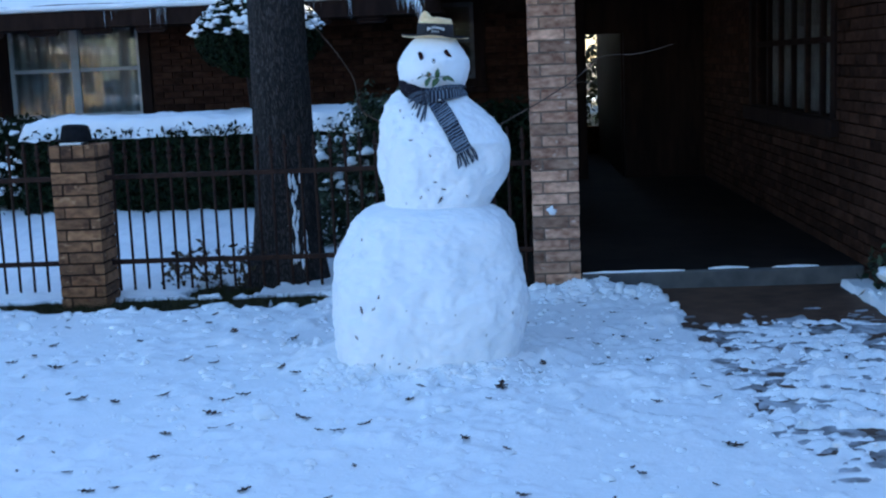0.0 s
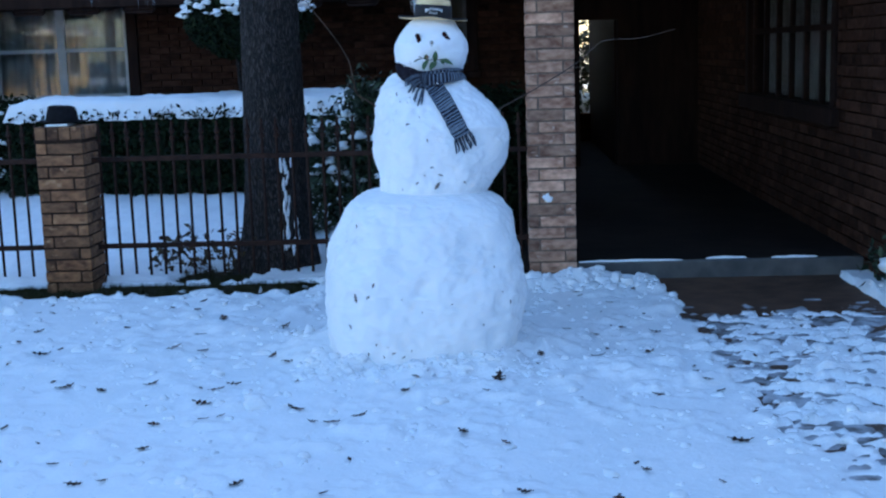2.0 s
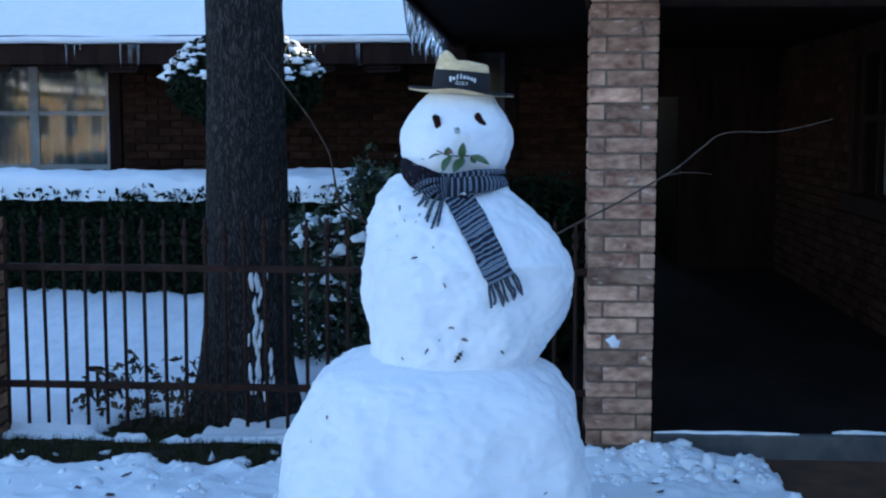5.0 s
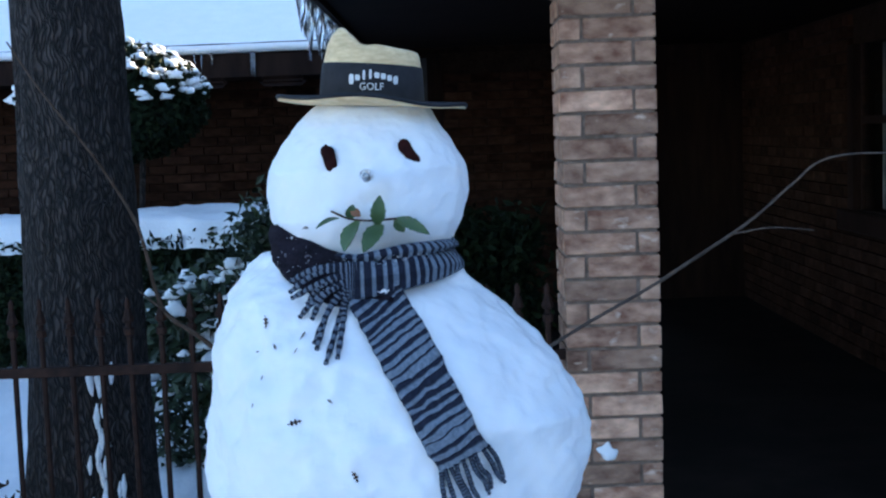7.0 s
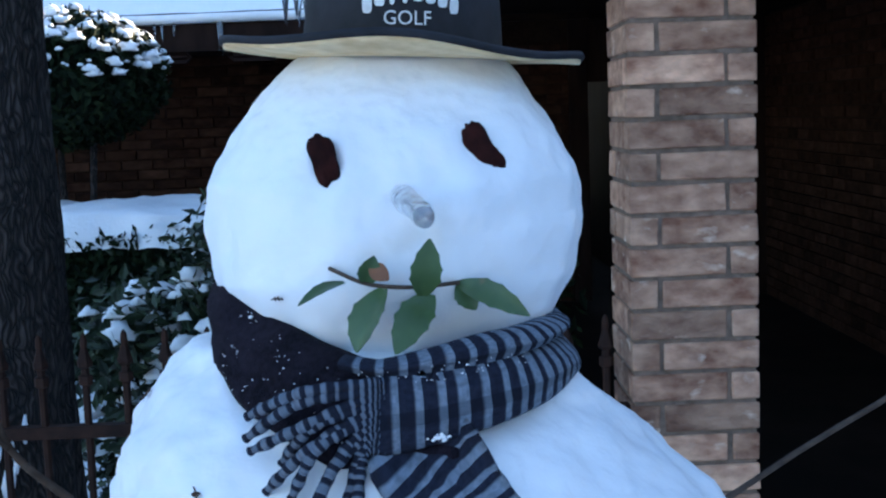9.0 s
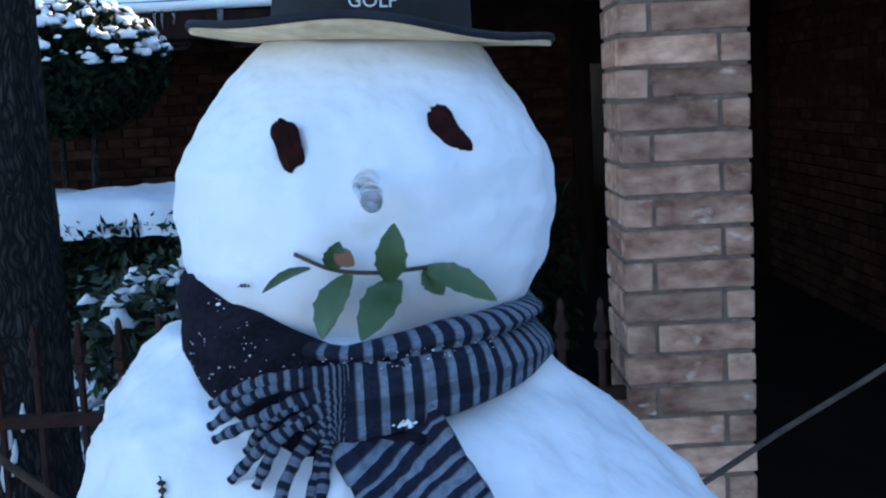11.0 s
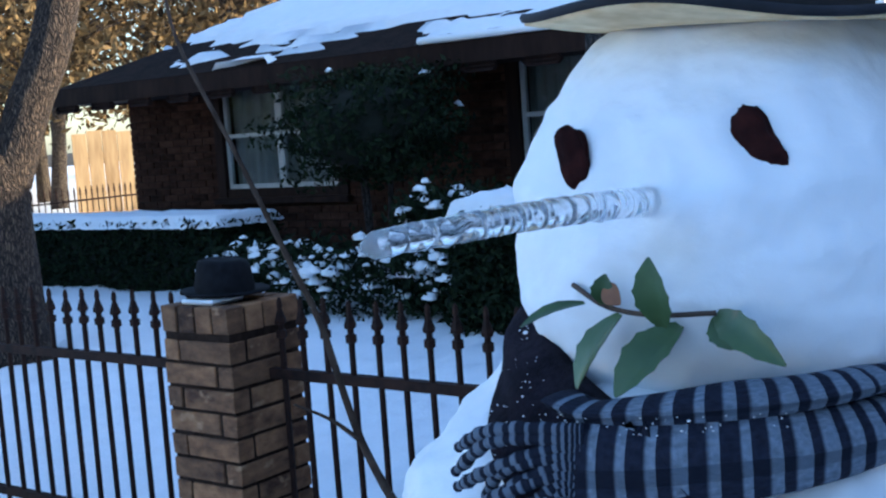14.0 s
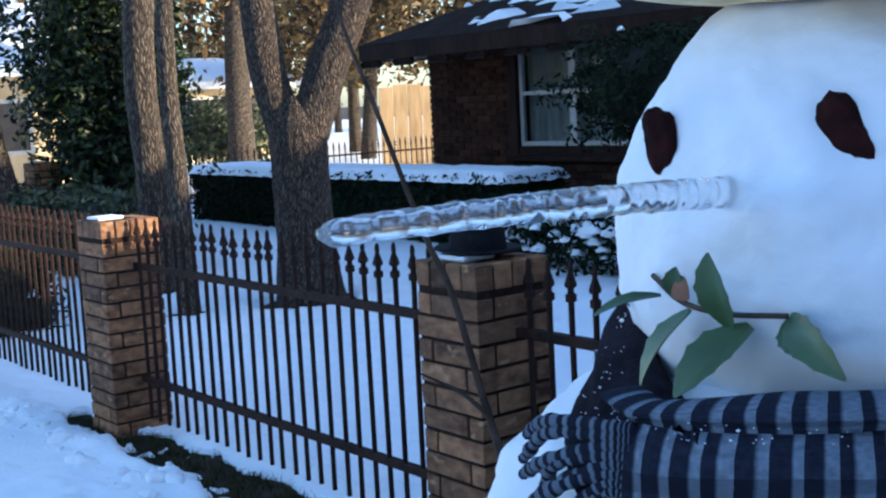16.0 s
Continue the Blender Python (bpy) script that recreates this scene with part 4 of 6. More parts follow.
put("trunk", trunk_mesh("trunk", [(0, 0, -0.1), (0, 0, 1.0), (-0.05, 0, 2.2), (0.0, 0.1, 4.5)], [0.09, 0.075, 0.07, 0.05], BARK_PALE, 28, 12, 0.05, 9, 0.2), tree4)
ivy = thing("ivy_tree", (-13.6, 3.2, 0.05), "tree smothered in dark glossy ivy, leaf edges sunlit", "tree")
put("trunk", trunk_mesh("trunk", [(0, 0, -0.1), (0, 0, 1.5), (-0.1, 0, 3.5), (0, 0.2, 6)], [0.3, 0.26, 0.25, 0.2], BARK, 28, 10, 0.05, 10, 0.2), ivy)
crown("ivy", ivy, (0, 0, 2.2), (0.80, 0.65, 2.1), 26000, 0.058, IVY, "glossy green ivy", 8, 90)
far = thing("far_tree", (-24.3, 10.9, 0.0), "far tree with a flared sunlit trunk", "tree")
put("trunk", trunk_mesh("trunk", [(0, 0, -0.1), (0, 0, 0.8), (0, 0, 2.4), (0.1, 0.1, 6)], [0.42, 0.30, 0.27, 0.2], BARK_PALE, 32, 10, 0.04, 12, 0.35), far)
crown("crown", far, (0, 0, 5.6), (4, 4, 1.8), 2600, 0.10, AUTUMN, "brown autumn leaves", 6)


tree5 = thing("pale_tree", (-13.9, 1.95, 0.05), "pale leaning trunk beyond the fence, lit by low sun", "tree")
put("trunk", trunk_mesh("trunk", [(0.12, 0.1, -0.1), (0.05, 0.05, 0.7), (-0.12, -0.05, 1.6), (-0.35, -0.15, 2.8), (-0.5, -0.2, 5.0)], [0.24, 0.19, 0.17, 0.15, 0.11], BARK_PALE, 40, 14, 0.05, 13, 0.2), tree5)


# ---- hedges and shrubs ----
BALL = bmesh.new()
bmesh.ops.create_icosphere(BALL, subdivisions=2, radius=1)
BALL_V, BALL_F = [v.co.copy() for v in BALL.verts], [tuple(v.index for v in f.verts) for f in BALL.faces]
BALL.free()


def snow_tuft(q, s, seed):
    """A ragged lump of snow caught on leaves, flatter below, drooping over their edges."""
    out = []
    for c in BALL_V:
        w = 1 + 0.75 * noise.noise(c * 1.3 + Vector((seed, 0, 0))) + 0.45 * noise.noise(c * 3.1 + Vector((0, seed, 0)))
        out.append((q[0] + c.x * s * 1.25 * w, q[1] + c.y * s * 1.05 * w, q[2] + (c.z * 0.62 * w - 0.35 * (c.x * c.x + c.y * c.y)) * s + 0.2 * s))
    return out, BALL_F


def hedge(name, x0, x1, y0, y1, z0, z1, n, leaf, mat, label, snow_top=0.0, ragged=0.06, snow_bits=0, core=True):
    """A clipped hedge: a near-black solid core as the shade inside, leaves all over it, and a quilt of snow on top."""
    cx, cy = (x0 + x1) / 2, (y0 + y1) / 2
    ob = thing(name, (cx, cy, z0), label, "hedge" if core else "shrub")
    w, d, h = (x1 - x0) / 2, (y1 - y0) / 2, z1 - z0
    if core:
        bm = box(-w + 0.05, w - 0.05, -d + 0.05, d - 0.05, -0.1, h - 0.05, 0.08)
        part("core", bm, HEDGE_SHADE, ob)
    g = np.random.default_rng(int(abs(x0) * 100))
    face = g.choice(5, n, p=[0.66, 0.12, 0.12, 0.0, 0.10] if snow_top else [0.44, 0.1, 0.1, 0.31, 0.05])
    u, v = g.uniform(-1, 1, n), g.uniform(0, 1, n)
    px = np.where(face == 1, -w, np.where(face == 2, w, u * w))
    py = np.where(face == 0, -d, np.where(face == 4, d, np.where(face == 3, g.uniform(-1, 1, n) * d, u * d)))
    pz = np.where(face == 3, h, v * h)
    nrm = np.zeros((n, 3))
    nrm[face == 0, 1] = -1
    nrm[face == 1, 0] = -1
    nrm[face == 2, 0] = 1
    nrm[face == 3, 2] = 1
    nrm[face == 4, 1] = 1
    if snow_top:
        pz = np.minimum(pz, h - 0.05)
    pos = np.stack([px, py, pz], 1) + g.normal(size=(n, 3)) * ragged * (0.6 if snow_top else 1.0) - nrm * np.abs(g.normal(size=(n, 1))) * 0.03
    vv, ff = leaf_cloud(pos, nrm, leaf)
    tagged(put("foliage", fast_mesh("foliage", vv, ff, mat), ob), kind="stuff")
    if snow_top:
        nx, ny = max(12, int(w * 36)), max(10, int(d * 40))
        vs = []
        for j in range(ny + 1):
            for i in range(nx + 1):
                a, b = i / nx * 2 - 1, j / ny * 2 - 1
                x, y = a * (w + 0.03), b * (d + 0.03)
                e = (1 - abs(a) ** (10 * w + 4)) * (1 - abs(b) ** 6)
                vs.append((x + 0.03 * fbm(x, y, 4, 2), y + 0.04 * fbm(x, y, 3.5, 5), h - 0.03 + snow_top * max(0.0, e) ** 0.35 * (1 + 0.25 * fbm(x + cx, y, 1.8, 7)) - 0.06 * (e < 0.02) + 0.02 * fbm(x, y, 9, 3)))
        i = (np.arange(ny)[:, None] * (nx + 1) + np.arange(nx)[None]).ravel()
        put("snow_quilt", fast_mesh("snow_quilt", np.array(vs), np.stack([i, i + 1, i + nx + 2, i + nx + 1], 1), SNOW, True), ob, "thick quilt of snow on top")
    if snow_bits:
        parts = []
        for k in range(snow_bits):
            q = pos[g.integers(0, n)]
            if q[2] < h * 0.35 or q[1] > d * 0.5:
                continue
            s = g.uniform(0.015, 0.055)
            parts.append(snow_tuft((q[0], q[1] - 0.02, q[2] + 0.02), s, g.uniform(0, 50)))
        tagged(put("clinging_snow", mesh_of("clinging_snow", *merge(parts), SNOW, True), ob, "tufts of snow caught on the leaves"), kind="stuff")
    return ob


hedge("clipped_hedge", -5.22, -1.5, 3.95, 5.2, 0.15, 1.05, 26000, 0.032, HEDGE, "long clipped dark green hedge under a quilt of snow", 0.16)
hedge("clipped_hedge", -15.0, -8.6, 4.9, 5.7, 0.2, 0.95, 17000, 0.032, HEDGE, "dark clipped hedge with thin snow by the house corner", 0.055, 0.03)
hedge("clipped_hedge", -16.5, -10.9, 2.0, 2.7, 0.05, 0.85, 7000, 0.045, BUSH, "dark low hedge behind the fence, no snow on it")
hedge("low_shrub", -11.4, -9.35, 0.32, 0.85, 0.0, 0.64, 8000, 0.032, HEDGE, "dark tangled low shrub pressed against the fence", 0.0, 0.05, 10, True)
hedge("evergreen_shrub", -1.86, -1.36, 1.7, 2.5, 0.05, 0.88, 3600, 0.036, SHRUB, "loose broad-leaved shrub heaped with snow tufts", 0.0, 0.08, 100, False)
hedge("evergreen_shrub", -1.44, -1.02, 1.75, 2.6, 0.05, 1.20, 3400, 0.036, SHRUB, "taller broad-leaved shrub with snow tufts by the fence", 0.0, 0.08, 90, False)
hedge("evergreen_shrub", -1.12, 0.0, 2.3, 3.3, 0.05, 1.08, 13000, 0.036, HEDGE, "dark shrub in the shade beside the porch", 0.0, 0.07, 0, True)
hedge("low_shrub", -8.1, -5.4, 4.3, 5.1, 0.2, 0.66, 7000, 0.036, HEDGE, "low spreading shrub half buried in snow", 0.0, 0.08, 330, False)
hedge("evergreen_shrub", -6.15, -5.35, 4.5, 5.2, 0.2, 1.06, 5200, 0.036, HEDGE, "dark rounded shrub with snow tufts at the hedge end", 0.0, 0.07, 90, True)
hedge("low_shrub", -2.75, -2.1, 0.4, 0.9, 0.0, 0.20, 260, 0.035, DRY_GRASS, "straggly low shrub at the foot of the oak", 0.0, 0.05, 0, False)


def topiary(x, y, z, r, h, n, snowy, label, seed):
    """A clipped ball on thin stems."""
    ob = thing("topiary_tree", (x, y, lawn(y)), label, "tree")
    zc = z - lawn(y)
    g = np.random.default_rng(seed)
    for k in range(3):
        a = k * 2.1 + seed
        v, f = tube(smooth_path([(0.12 * math.cos(a), 0.1 * math.sin(a), -0.05), (0.16 * math.cos(a), 0.1 * math.sin(a), zc * 0.45), (0.22 * math.cos(a), 0.15 * math.sin(a), zc - h * 0.3)], 5), [0.022] * 11, 7)
        put("stem", mesh_of("stem", v, f, BARK, True), ob)
    d = g.normal(size=(n, 3))
    d /= np.linalg.norm(d, axis=1)[:, None]
    rad = g.uniform(0.78, 1.05, (n, 1)) if seed != 9 else g.uniform(0.15, 1.25, (n, 1)) * (0.8 + 0.35 * np.sin(d[:, :1] * 7) * np.cos(d[:, 2:] * 5))
    pos = d * rad * np.array([r, r, h]) + np.array([0, 0, zc])
    vv, ff = leaf_cloud(pos, d, 0.036)
    tagged(put("foliage", fast_mesh("foliage", vv, ff, HEDGE), ob), kind="stuff")
    loose = seed == 9
    bm = bmesh.new()
    bmesh.ops.create_icosphere(bm, subdivisions=3, radius=0.9 if loose else 1)
    for q in bm.verts:
        q.co = Vector((q.co.x * r * 0.8, q.co.y * r * 0.8, q.co.z * h * 0.8 + zc))
    # solid dark ball as the shade inside the foliage
    part("core", bm, HEDGE_SHADE, ob)
    parts = []
    for k in range(snowy):
        q = d[g.integers(0, n)].copy()
        if q[2] < -0.1 + 0.5 * g.random():
            q[2] = abs(q[2])
        q = q * np.array([r, r, h]) * 1.02 + np.array([0, 0, zc])
        s = 0.012 + 0.038 * g.random() ** 1.8
        parts.append(snow_tuft(q, s, g.uniform(0, 50)))
    if parts:
        tagged(put("clinging_snow", mesh_of("clinging_snow", *merge(parts), SNOW, True), ob, "snow on the clipped top"), kind="stuff")
    return ob


topiary(-2.87, 5.0, 1.98, 0.68, 0.44, 9000, 420, "round clipped tree dusted with snow against the house", 4)
topiary(-7.28, 5.6, 1.70, 0.84, 0.55, 17000, 6, "dark dense round-crowned little tree beside the window", 9)

hedge("holly_bush", 2.20, 3.0, -0.95, -0.35, 0.0, 0.20, 420, 0.04, SHRUB, "low holly bush pressed down by snow at the porch corner", 0.0, 0.05, 30, False)
# thin snow left along the step's edge and in crumbs on the porch floor
r = random.Random(31)
for x0, x1, y in ((0.34, 1.05, -0.02), (1.22, 1.50, 0.03), (1.66, 1.98, 0.0)):
    pts = [(x0 + (x1 - x0) * k / 14, y + r.uniform(-0.008, 0.008), FLOOR_Z + 0.006) for k in range(15)]
    v, f = tube(pts, [0.004 + 0.012 * math.sin(math.pi * k / 14) ** 0.5 * r.uniform(0.6, 1) for k in range(15)], 7)
    ob = put("snow_ridge", mesh_of("snow_ridge", v, f, SNOW, True))
    tagged(ob, "thin ridge of snow along the step edge", "snow", "snow on the step")


tap = thing("garden_tap", (-2.72, 0.6, 0.0), "small dark garden tap on a stake behind the fence", "tap")
part("stake", box(-0.008, 0.008, -0.008, 0.008, -0.05, 0.24, 0.002), IRON, tap)
part("head", box(-0.045, 0.03, -0.012, 0.012, 0.22, 0.25, 0.006), IRON, tap)


# ---- the snowman ----
from mathutils.bvhtree import BVHTree


def blob(profile, sides, rings, power, lump, seed, dents=()):
    """A packed-snow body from level sections (z, cx, cy, rx, ry), lumpy, with pressed-in dents (place, radius, depth)."""
    prof = np.array(profile)
    t = np.linspace(0, len(prof) - 1, rings)
    sec = np.stack([np.interp(t, range(len(prof)), prof[:, k]) for k in range(5)], 1)
    for _ in range(3):
        sec[1:-1] = (sec[:-2] + 2 * sec[1:-1] + sec[2:]) / 4
    verts, faces = [], []
    for z, cx, cy, rx, ry in sec:
        for k in range(sides):
            a = 2 * math.pi * k / sides
            c, s = math.cos(a), math.sin(a)
            q = (abs(c) ** power + abs(s) ** power) ** (-1 / power)
            p = Vector((cx + rx * q * c, cy + ry * q * s, z))
            n = Vector((c, s, 0.15))
            big = noise.fractal(p * 3.3 + Vector((seed, 0, 0)), 1.0, 2.0, 2)
            mid = noise.fractal(p * 9.0 + Vector((0, seed, 0)), 1.0, 2.0, 3)
            tiny = noise.noise(p * 45)
            p += n * lump * (big * (0.85 if power < 2.1 or rings > 150 else 0.55) + mid * (0.38 if power > 2.5 else 0.55) + noise.noise(p * 24 + Vector((seed, 1, 0))) * 0.14 + tiny * 0.11 + noise.noise(p * 95) * (0.07 if power < 2.9 else 0.04))
            for d, rad, deep in dents:
                e = (p - Vector(d)).length / rad
                if e < 1.6:
                    p -= n * deep * math.exp(-(e * 1.3) ** 4)
            verts.append(p)
    m = len(sec)
    for i in range(m - 1):
        for k in range(sides):
            a, b = i * sides + k, i * sides + (k + 1) % sides
            faces.append((a, b, b + sides, a + sides))
    verts += [Vector((sec[0][1], sec[0][2], sec[0][0])), Vector((sec[-1][1], sec[-1][2], sec[-1][0]))]
    for k in range(sides):
        faces.append((len(verts) - 2, (k + 1) % sides, k))
        faces.append((len(verts) - 1, (m - 1) * sides + k, (m - 1) * sides + (k + 1) % sides))
    return verts, faces


LOWER = [(-0.06, -0.63, -1.95, 0.47, 0.46), (0.0, -0.627, -1.95, 0.477, 0.465), (0.13, -0.62, -1.95, 0.516, 0.485), (0.27, -0.604, -1.95, 0.533, 0.50), (0.40, -0.609, -1.95, 0.517, 0.49), (0.50, -0.613, -1.95, 0.503, 0.478),
         (0.57, -0.618, -1.95, 0.490, 0.465), (0.65, -0.604, -1.945, 0.470, 0.445), (0.715, -0.597, -1.94, 0.449, 0.425), (0.775, -0.598, -1.935, 0.408, 0.39), (0.81, -0.605, -1.93, 0.355, 0.35), (0.835, -0.59, -1.92, 0.28, 0.29), (0.855, -0.57, -1.92, 0.1, 0.1)]
MIDDLE = [(0.76, -0.55, -1.90, 0.24, 0.24), (0.84, -0.546, -1.90, 0.290, 0.285), (0.92, -0.523, -1.89, 0.318, 0.315), (1.0, -0.510, -1.885, 0.350, 0.342), (1.10, -0.509, -1.88, 0.360, 0.355), (1.17, -0.511, -1.88, 0.355, 0.355),
          (1.25, -0.524, -1.868, 0.324, 0.325), (1.32, -0.552, -1.85, 0.278, 0.278), (1.375, -0.576, -1.84, 0.233, 0.232), (1.415, -0.584, -1.83, 0.200, 0.182), (1.45, -0.585, -1.82, 0.165, 0.15), (1.47, -0.57, -1.82, 0.07, 0.07)]
HEAD = [(1.39, -0.55, -1.80, 0.08, 0.08), (1.42, -0.55, -1.80, 0.125, 0.12), (1.458, -0.549, -1.79, 0.164, 0.174), (1.512, -0.546, -1.784, 0.186, 0.199), (1.559, -0.545, -1.783, 0.192, 0.206),
        (1.607, -0.545, -1.783, 0.189, 0.206), (1.657, -0.544, -1.786, 0.162, 0.188), (1.69, -0.545, -1.79, 0.141, 0.16), (1.723, -0.545, -1.79, 0.116, 0.132), (1.75, -0.545, -1.79, 0.08, 0.09), (1.765, -0.545, -1.79, 0.02, 0.02)]
EYE_L, EYE_R, NOSE = Vector((-0.605, -1.974, 1.633)), Vector((-0.467, -1.956, 1.635)), Vector((-0.540, -1.978, 1.598))
SB = Vector((-0.6, -1.95, 0.0))
snowman = thing("snowman", SB, "tall three-part snowman of hand-packed snow, standing on the lawn", "snowman")
SKIN = []
for nm, prof, sides, rings, power, lump, sd, dents in (
        ("lower_body", LOWER, 260, 150, 2.9, 0.036, 3.3, [((-0.93, -2.30, 0.66), 0.07, 0.016), ((-0.91, -2.34, 0.50), 0.07, 0.020), ((-0.93, -2.36, 0.34), 0.08, 0.018), ((-0.95, -2.34, 0.20), 0.08, 0.014), ((-0.22, -2.34, 0.28), 0.07, 0.016), ((-0.25, -2.33, 0.12), 0.07, 0.016), ((-0.69, -2.42, 0.53), 0.10, 0.008), ((-0.40, -2.42, 0.45), 0.09, 0.009), ((-0.55, -2.43, 0.29), 0.06, 0.010), ((-0.86, -2.30, 0.79), 0.06, 0.014), ((-1.0, -2.2, 0.70), 0.10, 0.016), ((-0.75, -2.42, 0.33), 0.07, 0.010), ((-0.47, -2.43, 0.30), 0.12, 0.012), ((-0.60, -2.43, 0.40), 0.05, 0.007), ((-0.17, -2.25, 0.42), 0.09, 0.016), ((-0.85, -2.38, 0.12), 0.10, 0.012), ((-0.40, -2.35, 0.66), 0.12, 0.012), ((-0.78, -2.33, 0.72), 0.07, 0.012), ((-0.95, -2.35, 0.60), 0.20, 0.022), ((-0.28, -2.38, 0.55), 0.18, 0.018), ((-0.60, -2.45, 0.22), 0.22, 0.015), ((-0.933, -2.43, 0.352), 0.05, 0.012), ((-0.52, -2.31, 0.885), 0.05, 0.02)]),
        ("middle_body", MIDDLE, 260, 150, 2.15, 0.028, 7.1, [((-0.75, -2.07, 1.31), 0.035, 0.014), ((-0.76, -2.12, 1.18), 0.05, 0.014), ((-0.62, -2.19, 1.265), 0.028, 0.012), ((-0.51, -2.21, 1.19), 0.030, 0.010), ((-0.57, -2.22, 0.945), 0.035, 0.012), ((-0.50, -2.22, 0.93), 0.02, 0.010), ((-0.63, -2.2, 0.91), 0.05, 0.010), ((-0.23, -2.05, 1.12), 0.07, 0.010), ((-0.72, -2.15, 1.30), 0.06, 0.02), ((-0.64, -2.2, 1.22), 0.045, 0.014), ((-0.58, -2.23, 1.0), 0.06, 0.012), ((-0.84, -2.02, 1.15), 0.16, 0.018), ((-0.74, -2.14, 1.05), 0.10, 0.014), ((-0.30, -2.17, 1.05), 0.13, 0.014), ((-0.69, -2.17, 1.21), 0.07, 0.012)]),
        ("head", HEAD, 300, 170, 2.35, 0.014, 1.7, [(EYE_L, 0.019, 0.007), (EYE_R, 0.021, 0.007), ((-0.36, -1.85, 1.6), 0.06, 0.006), ((-0.55, -1.97, 1.70), 0.07, 0.006), ((-0.70, -1.88, 1.56), 0.05, 0.006)])):
    v, f = blob(prof, sides, rings, power, lump, sd, dents)
    SKIN.append((BVHTree.FromPolygons(v, f), (prof[0][0], prof[-1][0])))
    put(nm, mesh_of(nm, [p - SB for p in v], f, PACKED, True), snowman)


def on_skin(x, z, out=0.0):
    """The point of the snowman's front at x and z, moved outwards."""
    best = None
    for tree_, (a, b) in SKIN:
        hit, n, _, _ = tree_.ray_cast(Vector((x, -4.0, z)), Vector((0, 1, 0)))
        if hit and (best is None or hit.y < best[0].y):
            best = (hit, n)
    if not best:
        return Vector((x, -1.9, z)), Vector((0, -1, 0))
    n = best[1] if best[1].y < 0 else -best[1]
    return best[0] + n * out, n


def pebble(name, centre, size, tilt, seed, mat, parent):
    bm = bmesh.new()
    bmesh.ops.create_icosphere(bm, subdivisions=4, radius=1)
    for q in bm.verts:
        w = (abs(q.co.x) ** 4 + abs(q.co.y) ** 4 + abs(q.co.z) ** 4) ** -0.25
        w *= (1 + 0.20 * noise.noise(q.co * 1.6 + Vector((seed, 0, 0))) + 0.08 * noise.noise(q.co * 5)) * (1 - 0.09 * math.exp(-(q.co.z / 0.25) ** 2))
        q.co = Vector((q.co.x * size[0] * w * (1 + 0.12 * math.sin(q.co.z * 2.2 + seed)), q.co.y * size[1] * w, q.co.z * size[2] * w))
    m = Matrix.Translation(centre) @ Matrix.Rotation(tilt, 4, "Y")
    bmesh.ops.transform(bm, matrix=m, verts=bm.verts)
    return part(name, bm, mat, parent, "dark red-brown stone", True)


pebble("eye", EYE_L - SB + Vector((0, 0.001, 0)), (0.0108, 0.008, 0.0220), -0.24, 1.0, STONE_EYE, snowman)
pebble("eye", EYE_R - SB + Vector((0, -0.002, 0)), (0.0172, 0.010, 0.0265), -0.50, 4.0, STONE_EYE, snowman)

# the icicle nose
r = random.Random(3)
tip = Vector((-0.517, -2.322, 1.607))
start = NOSE + Vector((0, 0.03, -0.001))
n = 240
pts, rad = [], []
for i in range(n):
    t = i / (n - 1)
    pts.append(start.lerp(tip, t) + Vector((0.0015 * math.sin(t * 9), 0, 0.003 * math.sin(t * 3.0))) - start)
    rad.append((0.0112 - 0.0042 * t) * (1 + min(1, t * 3) * (0.08 * noise.noise(Vector((t * 30, 0, 0))) + 0.025 * noise.noise(Vector((t * 70, 3, 0))))) * (1 if t < 0.95 else max(0.15, 1 - ((t - 0.95) / 0.05) ** 2) ** 0.5))
v, f = tube(pts, rad, 20)
v = [p + 0.0011 * noise.noise_vector(p * 110) for p in v]
nose = put("icicle_nose", mesh_of("icicle_nose", v, f, ICE, True))
nose.location = start
tagged(nose, "long ribbed clear icicle stuck in as a nose", "icicle")


# the mouth: a twig with holly leaves
def blade(base, tip_, width, mat, parent, bend=0.15, face=(0, -1, 0), spiny=True, name="leaf"):
    """A leaf blade with a folded midrib, a slight curl and a few spines."""
    b, t = Vector(base), Vector(tip_)
    d = t - b
    ln = d.length
    u = d.normalized()
    fce = Vector(face)
    w = u.cross(fce).normalized()
    nn = w.cross(u).normalized()
    if nn.dot(fce) < 0:
        nn = -nn
    N = 14
    vs, fs = [], []
    for i in range(N + 1):
        s = i / N
        hw = width / 2 * (math.sin(math.pi * min(1, s * 0.93 + 0.06)) ** 0.75)
        if spiny and i in (5, 8, 11):
            hw *= 1.13
        c = b + d * s + nn * (bend * ln * math.sin(math.pi * s) * 0.5)
        for k in (-1, -0.5, 0, 0.5, 1):
            vs.append(c + w * hw * k + nn * (abs(k) * hw * 0.28) )
    for i in range(N):
        for k in range(4):
            a = i * 5 + k
            fs.append((a, a + 1, a + 6, a + 5))
    m = len(vs)
    vs += [q - nn * 0.0006 for q in vs]
    fs += [tuple(j + m for j in reversed(q)) for q in fs]
    return put(name, mesh_of(name, vs, fs, mat, True), parent)


